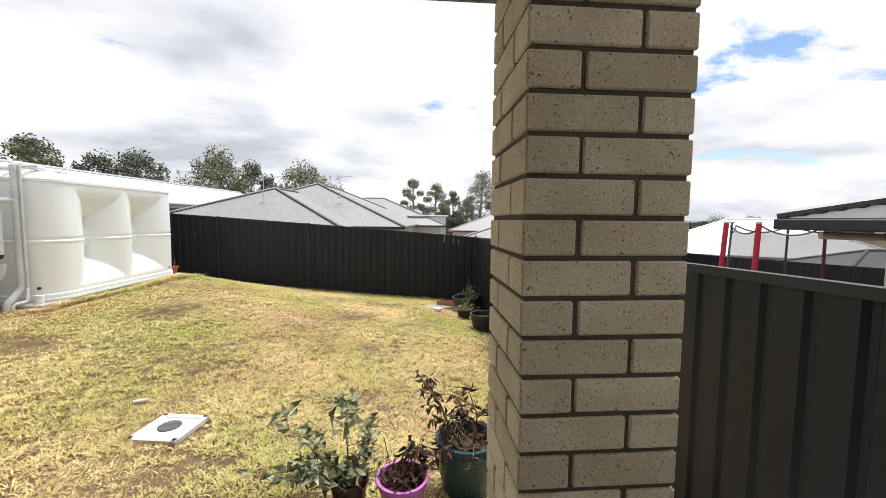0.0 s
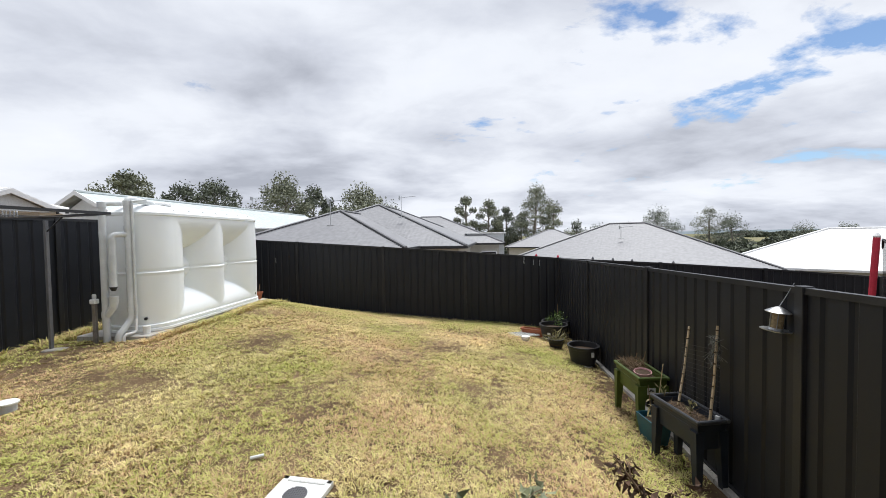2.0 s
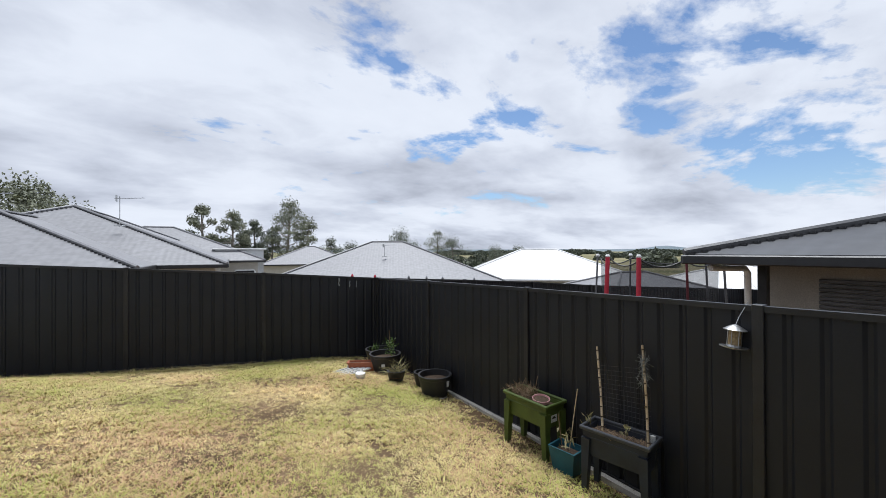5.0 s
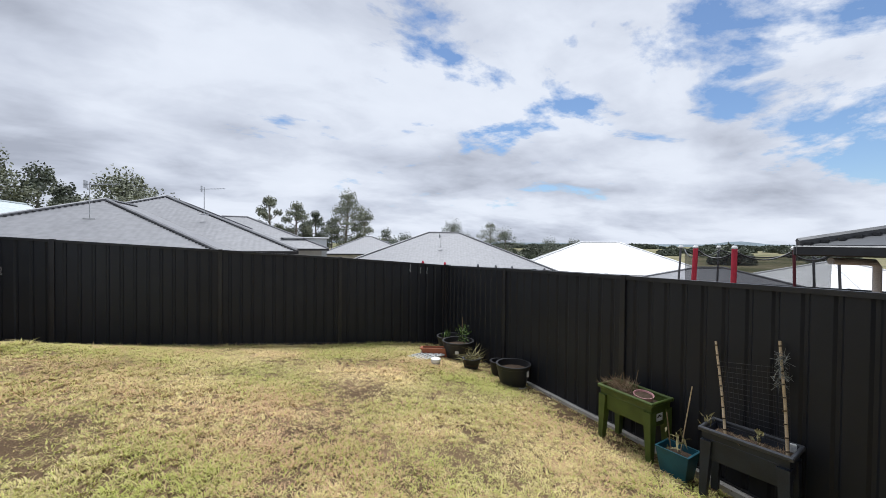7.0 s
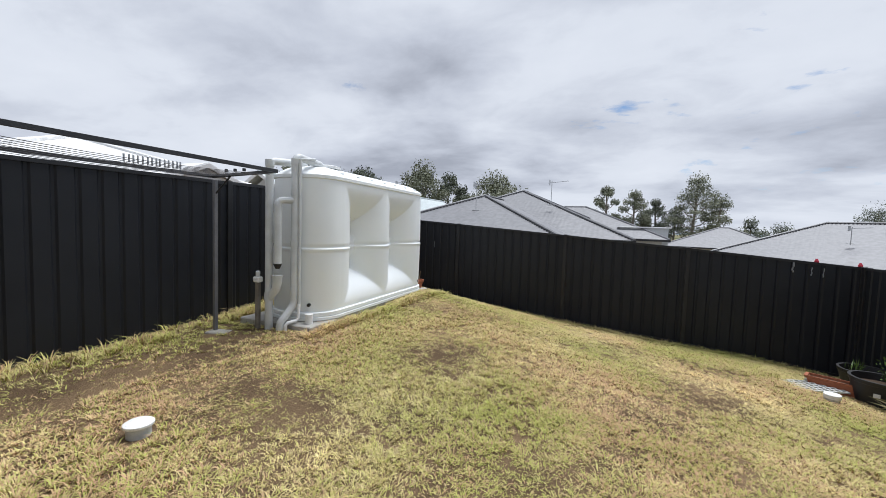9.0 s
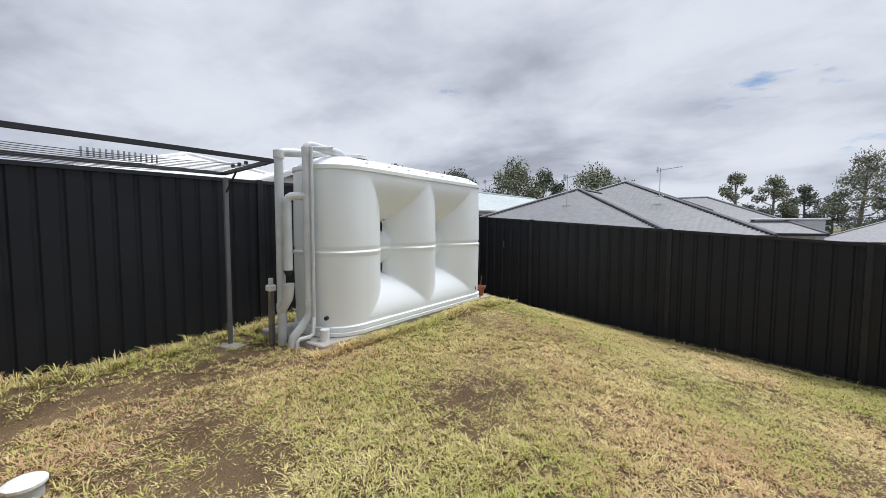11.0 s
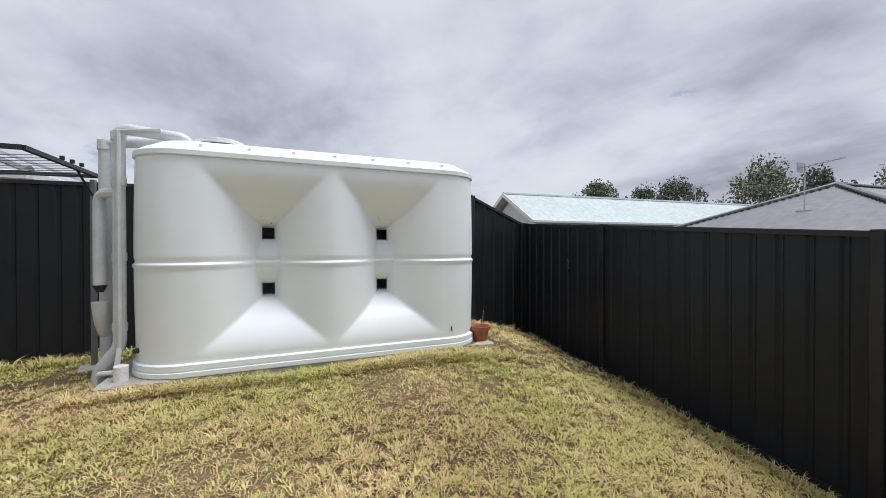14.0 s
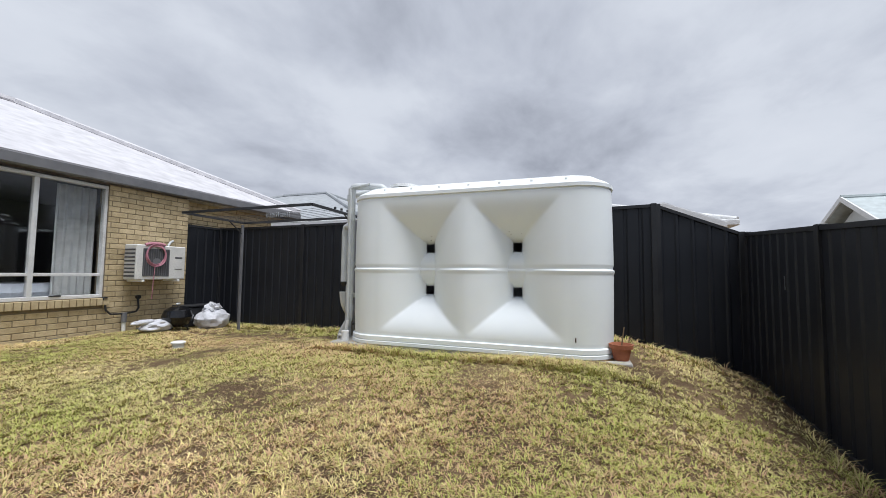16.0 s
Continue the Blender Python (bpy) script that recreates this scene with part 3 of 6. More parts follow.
# scuffs where paint has been rubbed off
for (x, y, z), hgt, dx in (((-5.48, 10.195, 1.15), 0.13, 0.018), ((1.18, 10.185, 1.10), 0.16, 0.02), ((1.42, 10.185, 1.05), 0.13, 0.014), ((1.57, 10.185, 1.04), 0.14, 0.014)):
    sc = Shape()
    for k in range(5):
        sc.box((x + random.uniform(-dx, dx) * 0.5, y, z + (k - 2) * hgt / 5), (dx * random.uniform(0.6, 1.2), 0.002, hgt / 4.2), 0, 0)
    ob = solid("paint_scuff", sc, gal, "bare rubbed metal scuff on the black fence", "scuff", group="scuffs on the fence")

pl = Shape()
slanted(pl, (2.20, 7.6, -0.50), (2.31, 5.4, -0.455), -0.02, 0.06, 0.14)
slanted(pl, (2.31, 5.39, -0.455), (2.36, 3.0, -0.40), -0.02, 0.06, 0.14)
slanted(pl, (2.36, 2.99, -0.40), (2.42, 0.5, -0.33), -0.02, 0.06, 0.14)
solid("fence_plinth", pl, concrete, "pale concrete plinth under the black fence", "plinth", kind="structure")

# ---- own house ----
HM = pose(1.305, 1.005, 0, 0, 0, 4)
house = thing("house", HM, "cream brick house with pale metal hip roof", "house")
SL = 0.15
sh = Shape().box((-1.385, -1.575, SL - 0.15), (4.37, 4.41, 0.3), 0, 0.008)
part("patio_slab", sh, slab_m, house, "smooth grey concrete patio slab")
core = Shape().box((0.1855, -0.175, (SL + 2.28) / 2), (0.355, 0.334, 2.28 - SL), 0, 0.0)
PU, PV = -0.055, -0.024
core.v = [(p[0] + PU, p[1] + PV, p[2]) for p in core.v]
pillar = part("pillar", core, mortar_m, house, "khaki brick pillar with dark joints")
BR = {}


def brick_mesh(sx, sy, mat, key):
    k = (round(sx, 3), round(sy, 3), key)
    if k not in BR:
        BR[k] = Shape().box((0, 0, 0), (sx, sy, 0.076), 0, 0.004).mesh("brick", mat)
    return BR[k]


def lay(parent, c, s, mat, key):
    ob = new("brick", brick_mesh(s[0], s[1], mat, key))
    ob.parent = parent
    ob.matrix_basis = pose(c[0] + random.uniform(-.0012, .0012), c[1] + random.uniform(-.0012, .0012), c[2], 0, random.uniform(-.3, .3), random.uniform(-.25, .25))


part("beam", Shape().box((-1.626, -0.175, 2.437), (3.948, 0.35, 0.34), 0, 0.006), soffit_m, house, "plain painted patio beam")
part("beam_trim", Shape().box((-1.626, 0.006, 2.284), (3.948, 0.02, 0.035), 0, 0.004), grey_paint, house)
part("patio_ceiling", Shape().box((-1.61, -2.05, 2.56), (3.91, 3.40, 0.04), 0, 0), soffit_m, house)
# added wall, out of view; pale so that it bounces light onto the pillar
part("back_wall", Shape().box((-1.0, -3.85, 1.3), (5.2, 0.12, 2.6), 0, 0), render_wall, house)
# wing walls: brick skin on a mortar core, with the window opening left free
U0, U1, V = -6.91, -3.605, 0.6
WU0, WU1, WZ0, WZ1 = -5.55, -3.72, 0.77, 2.55
wall = part("wall", Shape().box(((U0 + WU0) / 2, V - 0.12, 1.285), (WU0 - U0, 0.22, 2.57), 0, 0), mortar_light, house)
for c, s in ((((WU0 + WU1) / 2, V - 0.12, WZ0 / 2 - 0.006), (WU1 - WU0, 0.22, WZ0 - 0.012)),
             (((WU1 + U1) / 2, V - 0.12, 1.285), (U1 - WU1, 0.22, 2.57)),
             (((U0 + U1) / 2, -3.0, 1.285), (U1 - U0, 0.2, 2.57)),
             ((U0 + 0.1, -1.3, 1.285), (0.2, 3.3, 2.57)),
             ((U1 - 0.11, -1.35, 1.285), (0.2, 3.6, 2.57))):
    part("wall", Shape().box(c, s, 0, 0), mortar_light, house)
# soffit, fascia, gutters, roof
g1 = Shape().box((-6.91, 0.665, 2.675), (6.22, 0.125, 0.17), 0, 0.02)
part("gutter", g1, grey_paint, house, "grey painted steel gutter")
part("gutter", Shape().box((-10.02, -3.3, 2.675), (0.125, 7.8, 0.17), 0, 0.02), grey_paint, house)


def hip_roof(parent, x0, x1, y0, y1, z, slope, roof, cap=True, th=0.04, cap_shade=False):
    """A hip roof over a rectangle: four sheet planes, and cappings on hips and ridge."""
    mx, my = ROOFS[roof]
    w, dpt = x1 - x0, y1 - y0
    h = min(w, dpt) / 2
    zr = z + h * slope
    if w >= dpt:
        a, b = (x0 + h, (y0 + y1) / 2, zr), (x1 - h, (y0 + y1) / 2, zr)
    else:
        a, b = ((x0 + x1) / 2, y0 + h, zr), ((x0 + x1) / 2, y1 - h, zr)
    c00, c10, c11, c01 = (x0, y0, z), (x1, y0, z), (x1, y1, z), (x0, y1, z)
    if w >= dpt:
        planes = ((mx, (c00, c10, b, a)), (mx, (c11, c01, a, b)), (my, (c01, c00, a)), (my, (c10, c11, b)))
        hips = ((c00, a), (c01, a), (c10, b), (c11, b), (a, b))
    else:
        planes = ((my, (c10, c11, b, a)), (my, (c01, c00, a, b)), (mx, (c00, c10, a)), (mx, (c11, c01, b)))
        hips = ((c00, a), (c10, a), (c01, b), (c11, b), (a, b))
    for m_, pts in planes:
        if (Vector(pts[-1]) - Vector(pts[-2])).length < 0.05:
            pts = pts[:-1]
        part("roof_sheet", Shape().plate(pts, th), m_, parent)
    if cap:
        for p, q in hips:
            if (Vector(p) - Vector(q)).length < 0.3:
                continue
            up = Vector((0, 0, 0.03))
            part("ridge_cap", Shape().tube([Vector(p) + up, Vector(q) + up], 0.075, 6), mx, parent)
            # dark blocks stand in for the shade under the capping's edges
            if cap_shade:
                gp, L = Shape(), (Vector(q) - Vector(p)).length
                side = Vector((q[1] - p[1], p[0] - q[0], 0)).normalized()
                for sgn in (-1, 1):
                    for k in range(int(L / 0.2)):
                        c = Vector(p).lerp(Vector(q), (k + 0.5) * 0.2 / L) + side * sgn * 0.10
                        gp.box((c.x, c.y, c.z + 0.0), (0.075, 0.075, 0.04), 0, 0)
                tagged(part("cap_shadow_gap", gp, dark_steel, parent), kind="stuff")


def bear(base, mat, key, u0, u1, v, z0, courses, holes=()):
    """Running bond along u on a wall that faces +v."""
    for c in range(courses):
        z = z0 + c * 0.086 + 0.043
        u = u0 - (0.12 if c % 2 else 0.0)
        while u < u1 - 0.02:
            a, b = max(u, u0), min(u + 0.23, u1)
            for h0, h1, hz0, hz1 in holes:
                if hz0 - 0.02 < z < hz1 and b > h0 and a < h1:
                    if a < h0 - 0.03:
                        b = h0 - 0.004
                    elif b > h1 + 0.03:
                        a = h1 + 0.004
                    else:
                        b = a
            if b - a > 0.03:
                lay(base, ((a + b) / 2, v - 0.055, z), (b - a, 0.11), mat, key)
            u += 0.24


# window of the wing
win = part("window", Shape().box(((WU0 + WU1) / 2, V - 0.07, WZ0 + 0.025), (WU1 - WU0, 0.09, 0.05), 0, 0.005), alu, house, "white aluminium sliding window")
for c, s in ((((WU0 + WU1) / 2, V - 0.07, WZ1 - 0.025), (WU1 - WU0, 0.09, 0.05)), ((WU0 + 0.022, V - 0.07, 1.66), (0.044, 0.09, 1.68)), ((WU1 - 0.022, V - 0.07, 1.66), (0.044, 0.09, 1.68)),
             ((-4.67, V - 0.06, 1.66), (0.06, 0.07, 1.68)), (((WU0 + WU1) / 2, V - 0.06, 1.13), (WU1 - WU0 - 0.09, 0.06, 0.045))):
    part("frame_bar", Shape().box(c, s, 0, 0.005), alu, win)
for a, b in ((WU0 + 0.044, -4.70), (-4.64, WU1 - 0.044)):
    for z0, z1 in ((WZ0 + 0.05, 1.108), (1.152, WZ1 - 0.05)):
        p = part("pane", Shape().box(((a + b) / 2, V - 0.075, (z0 + z1) / 2), (b - a - 0.004, 0.005, z1 - z0 - 0.004), 0, 0), glass_m, win)
        p.visible_shadow = False
part("latch", Shape().box((-4.95, V - 0.02, WZ0 + 0.05), (0.14, 0.02, 0.02), 0, 0.004), black_plastic, win)
sill = Shape()
su = WU0 - 0.05
k = 0
while su < WU1 + 0.05:
    sill.box((su + 0.038, V - 0.04, WZ0 - 0.065), (0.076, 0.2, 0.11), 0, 0.005)
    su += 0.086
part("sill_bricks", sill, brick_light, house)
# room behind the window: floor, wall and ceiling in one dark grey
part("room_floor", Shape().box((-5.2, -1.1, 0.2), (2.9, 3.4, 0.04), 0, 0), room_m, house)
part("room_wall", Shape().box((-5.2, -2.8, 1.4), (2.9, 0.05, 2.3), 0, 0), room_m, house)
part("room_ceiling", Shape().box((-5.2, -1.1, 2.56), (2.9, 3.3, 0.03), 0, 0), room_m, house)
cu = Shape()
for k in range(26):
    a0, a1 = WU0 + 0.03 + k * 0.02, WU0 + 0.03 + (k + 1) * 0.02
    y0, y1 = V - 0.26 + 0.022 * math.sin(k * 1.3), V - 0.26 + 0.022 * math.sin((k + 1) * 1.3)
    cu.add([(a0, y0, 0.5), (a1, y1, 0.5), (a1, y1, 2.5), (a0, y0, 2.5), (a0, y0 - .004, 0.5), (a1, y1 - .004, 0.5), (a1, y1 - .004, 2.5), (a0, y0 - .004, 2.5)],
           [(0, 1, 2, 3), (4, 7, 6, 5)])
part("curtain", cu, curtain_m, house, "pale sheer curtain drawn to one side")
part("bed", Shape().box((-4.6, -0.55, 0.62), (1.6, 1.6, 0.75), 0, 0.12), linen, house, "made bed seen low through the window", smooth=True)
# the right eave is extended out of view to shade the pillar's top
hip_roof(house, -10.0, 0.52, -7.3, 0.71, 2.77, 0.47, "house_white")
# unseen gutter added to close that extended eave
part("gutter", Shape().box((0.54, -3.3, 2.675), (0.125, 7.8, 0.17), 0, 0.02), grey_paint, house)
part("soffit", Shape().box((-9.62, -3.4, 2.585), (0.68, 7.6, 0.02), 0, 0), soffit_m, house)
part("soffit", Shape().box((-8.07, 0.5, 2.585), (2.4, 0.2, 0.02), 0, 0), soffit_m, house)
step_wall = part("wall", Shape().box((-8.09, 0.29, 1.285), (2.4, 0.2, 2.57), 0, 0), mortar_light, house)
part("wall", Shape().box((-9.19, -3.3, 1.285), (0.2, 6.9, 2.57), 0, 0), brick_light, house)
part("corner_trim", Shape().box((U1 + 0.012, V + 0.006, (SL + 2.55) / 2), (0.03, 0.06, 2.55 - SL), 0, 0.006), white_paint, house, "white painted corner strip")

# ---- neighbouring houses ----


def far_house(m, x, y, eave, slope, roof, label, floor, wall_mat, over=0.5, cap_shade=False, windows=()):
    """A hip-roofed house: x, y its eaves' size, centred; windows: (wall, along, z, w, h)."""
    root = thing("house", m, label, "house")
    hip_roof(root, -x / 2, x / 2, -y / 2, y / 2, eave, slope, roof, cap_shade=cap_shade)
    part("wall", Shape().box((0, 0, (eave + floor) / 2 - 0.05), (x - 2 * over, y - 2 * over, eave - floor - 0.1), 0, 0.0), wall_mat, root)
    gm = dark_steel if roof in ("mid_grey", "charcoal") else white_paint
    for c, s in (((0, -y / 2, eave - 0.07), (x, 0.12, 0.16)), ((0, y / 2, eave - 0.07), (x, 0.12, 0.16)), ((-x / 2, 0, eave - 0.07), (0.12, y, 0.16)), ((x / 2, 0, eave - 0.07), (0.12, y, 0.16))):
        part("gutter", Shape().box(c, s, 0, 0.015), gm, root)
    part("soffit", Shape().box((0, 0, eave - 0.13), (x - 0.1, y - 0.1, 0.04), 0, 0), white_paint, root)
    for wl, al, z, w, h in windows:
        c = {"s": (al, -y / 2 + over - 0.02, z), "e": (x / 2 - over + 0.02, al, z), "w": (-x / 2 + over - 0.02, al, z), "n": (al, y / 2 - over + 0.02, z)}[wl]
        s = (w, 0.08, h) if wl in "sn" else (0.08, w, h)
        f = part("window", Shape().box(c, s, 0, 0.01), white_paint, root)
        o = {"s": (0, -0.05, 0), "e": (0.05, 0, 0), "w": (-0.05, 0, 0), "n": (0, 0.05, 0)}[wl]
        part("pane", Shape().box(tuple(a + b for a, b in zip(c, o)), (s[0] - 0.12 if wl in "sn" else 0.03, s[1] - 0.12 if wl in "ew" else 0.03, h - 0.12), 0, 0), window_dark, f)
    return root


house_a = far_house(pose(-8.0, 31.7, 0), 14.0, 20.0, 1.2, 0.424, "mid_grey", "house under a mid-grey metal hip roof beyond the fence", -1.7, render_wall, cap_shade=True)
wing_a = far_house(pose(-8.92, 25.2, 0), 10.56, 14.0, 1.22, 0.415, "mid_grey", "front wing under a mid-grey metal hip roof", -1.7, render_wall, cap_shade=True)
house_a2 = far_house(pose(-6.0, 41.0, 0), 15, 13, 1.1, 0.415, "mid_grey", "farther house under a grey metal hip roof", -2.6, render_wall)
house_b = far_house(pose(12.6, 37.5, 0, 0, 0, -22), 21.0, 18.0, -1.08, 0.415, "mid_grey", "house under a pale grey metal hip roof downhill", -3.6, render_wall, cap_shade=True)
house_w = far_house(pose(27.0, 32.0, 0, 0, 0, -38), 16.5, 13.0, -0.75, 0.40, "white", "house under a bright white metal hip roof", -3.4, render_wall)
house_s = far_house(pose(9.0, 58.0, 0, 0, 0, -10), 12, 11, 0.15, 0.415, "mid_grey", "small grey-roofed house between the trees", -3.0, render_wall)


def gable_house(m, half, y0, y1, eave, ridge, floor, roof, label):
    """A long gable-roofed house with its ridge along y; windows along the +x wall."""
    root = thing("house", m, label, "house")
    for sgn in (-1, 1):
        part("roof_sheet", Shape().plate([(0, y0, ridge), (0, y1, ridge), (sgn * half, y1, eave), (sgn * half, y0, eave)], 0.05 * -sgn), ROOFS[roof][1], root)
        part("gutter", Shape().box((sgn * half, (y0 + y1) / 2, eave - 0.06), (0.12, y1 - y0, 0.13), 0, 0.02), white_paint, root)
        for y in (y0, y1):
            part("barge_board", Shape().prism([(0, y, ridge + 0.04), (sgn * half, y, eave + 0.04), (sgn * half, y, eave - 0.16), (0, y, ridge - 0.16)], (0, -0.03, 0), (0, 0.03, 0)), white_paint, root)
    part("ridge_cap", Shape().tube([(0, y0, ridge + 0.02), (0, y1, ridge + 0.02)], 0.08, 6), ROOFS[roof][0], root)
    w = half - 0.5
    part("wall", Shape().prism([(-w, 0, floor), (w, 0, floor), (w, 0, eave - 0.1), (0, 0, ridge - 0.25), (-w, 0, eave - 0.1)], (0, y0 + 0.5, 0), (0, y1 - 0.5, 0)), white_wall, root)
    y = y0 + 2.5
    while y < y1 - 2:
        f = part("window", Shape().box((w + 0.02, y, eave - 0.75), (0.08, 1.7, 0.9), 0, 0.01), white_paint, root)
        part("pane", Shape().box((w + 0.06, y, eave - 0.75), (0.03, 1.56, 0.76), 0, 0), window_dark, f)
        y += 3.6
    return root


house_t = gable_house(pose(-19.7, 16.8, 0), 2.9, 0.0, 23.4, 2.62, 4.2, 0.2, "pale_teal", "long white house under a pale green gable roof")
house_k = far_house(pose(-19.0, 8.3, 0, 0, 0, 2), 9.6, 7.4, 2.85, 0.34, "white", "white-roofed house over the side fence", 0.2, white_wall, windows=(("e", -1.5, 2.1, 1.5, 0.7),))
house_l = far_house(pose(-15.0, -4.6, 0, 0, 0, 3), 10.5, 13.0, 2.75, 0.40, "pale_grey", "grey metal-roofed house over the side fence", 0.3, render_wall)

house_g = far_house(pose(23.0, 18.5, 0, 0, 0, -12), 11.0, 9.0, -1.35, 0.36, "mid_grey", "low grey-roofed house down the slope", -3.2, render_wall)
house_v = far_house(pose(33.5, 17.0, 0, 0, 0, -8), 13.0, 12.0, -1.5, 0.36, "white", "white-roofed house down the slope", -4.0, render_wall)
yard_fence = fence_run([(18.9, 10.3, 0.05), (18.7, 7.9, 0.1), (18.5, 5.5, 0.15), (18.3, 3.1, 0.2), (18.1, 0.7, 0.25), (17.9, -1.7, 0.3), (17.7, -4.1, 0.35)], "black steel sheet fence across the next yard", -1)

# gable porch on the white-roofed house
gp = thing("gable_porch", pose(-14.35, 10.2, 2.72, 0, 0, 2), "white gabled porch roof end", "porch")
part("gable", Shape().prism([(0.3, -1.3, 0), (0.3, 1.3, 0), (0.3, 0, 0.55)], (-0.06, 0, 0), (0.0, 0, 0)), white_wall, gp)
for sgn in (-1, 1):
    part("roof_sheet", Shape().plate([(0.45, 0, 0.66), (-3.0, 0, 0.66), (-3.0, sgn * 1.6, 0.02), (0.45, sgn * 1.6, 0.02)], 0.04 * sgn), ROOFS["white"][0], gp)
    part("barge_board", Shape().prism([(0.46, 0, 0.66), (0.46, sgn * 1.6, 0.02), (0.46, sgn * 1.6, -0.12), (0.46, 0, 0.52)], (-0.03, 0, 0), (0.03, 0, 0)), white_paint, gp)

# the next house, over the side fence: eaves, wall, post, pipes
hn = thing("house", pose(6.2, 5.7, 0, 0, 0, 2), "neighbour house with dark corrugated roof and beige wall", "house")
NE = 1.69
hip_roof(hn, 0, 11.0, -13.0, 0, NE, 0.27, "charcoal", cap_shade=True)
part("gutter", Shape().box((0.0, -6.5, NE - 0.09), (0.13, 13.0, 0.16), 0, 0.02), dark_steel, hn)
part("gutter", Shape().box((5.5, 0.0, NE - 0.09), (11.0, 0.13, 0.16), 0, 0.02), dark_steel, hn)
part("soffit", Shape().box((5.5, -6.5, NE - 0.15), (10.8, 12.8, 0.03), 0, 0), dark_steel, hn)
part("wall", Shape().box((1.95, -6.6, 0.3), (0.2, 12.3, 2.5), 0, 0), render_wall, hn, "smooth beige rendered wall")
part("wall", Shape().box((6.06, -0.55, 0.3), (8.0, 0.2, 2.5), 0, 0), render_wall, hn)
part("veranda_post", Shape().box((1.40, -0.66, 0.3), (0.14, 0.14, 2.5), 0, 0.008), dark_steel, hn)
part("downpipe", Shape().tube([(0.5, -0.2, 1.44), (1.28, -0.42, 1.42), (1.34, -0.44, 1.34), (1.34, -0.45, -0.9)], 0.055, 10), pvc_white, hn, "cream round downpipe", smooth=True)
rs = Shape()
for k in range(10):
    rs.box((1.82, -1.95, 0.55 + k * 0.075), (0.06, 1.3, 0.06), 0, 0.01)
part("shutter_slats", rs, grey_paint, hn, "grey slatted shutter")


# ---- water tank and its plumbing ----
TB = 0.40                             # height of the moulded datum over the pad's rim
TC = Vector((-5.262, 7.054))           # centre
HL, HD, RC = 1.578, 0.47, 0.40         # half length, half depth, corner radius
HOLES = (-0.549, 0.549)


def dent(y, z):
    """How far the front wall is drawn in at y along the tank and z above its base."""
    def fall(u):
        """A lobe's cross-section: flat at the crown, steep towards the hole."""
        u = max(0.0, min(1.0, u))
        return 0.34 * u ** 1.7 + 0.66 * (1 - math.sqrt(1 - 0.985 * u * u)) / 0.8775

    best = 0.0
    for h in HOLES:
        s = abs(y - h)
        w = 0.55
        if s >= w:
            continue
        col = fall(1 - max(0.0, s - 0.04) / (w - 0.04))
        zt, z1, z0, zb = 1.715, 1.19, 0.545, 0.10
        if z > z1:
            ver = fall((zt - z) / (zt - z1))
        elif z < z0:
            ver = fall((z - zb) / (z0 - zb))
        else:
            ver = 0.66 + 0.34 * min(1.0, abs(z - 0.87) / 0.23) ** 3 if abs(z - 0.87) < 0.23 else 1.0
        k = 0.018
        dm = min(col, ver)
        if abs(col - ver) < k:
            dm -= (k - abs(col - ver)) ** 2 / (4 * k)
        best = max(best, dm)
    return max(0.0, best) * 0.44


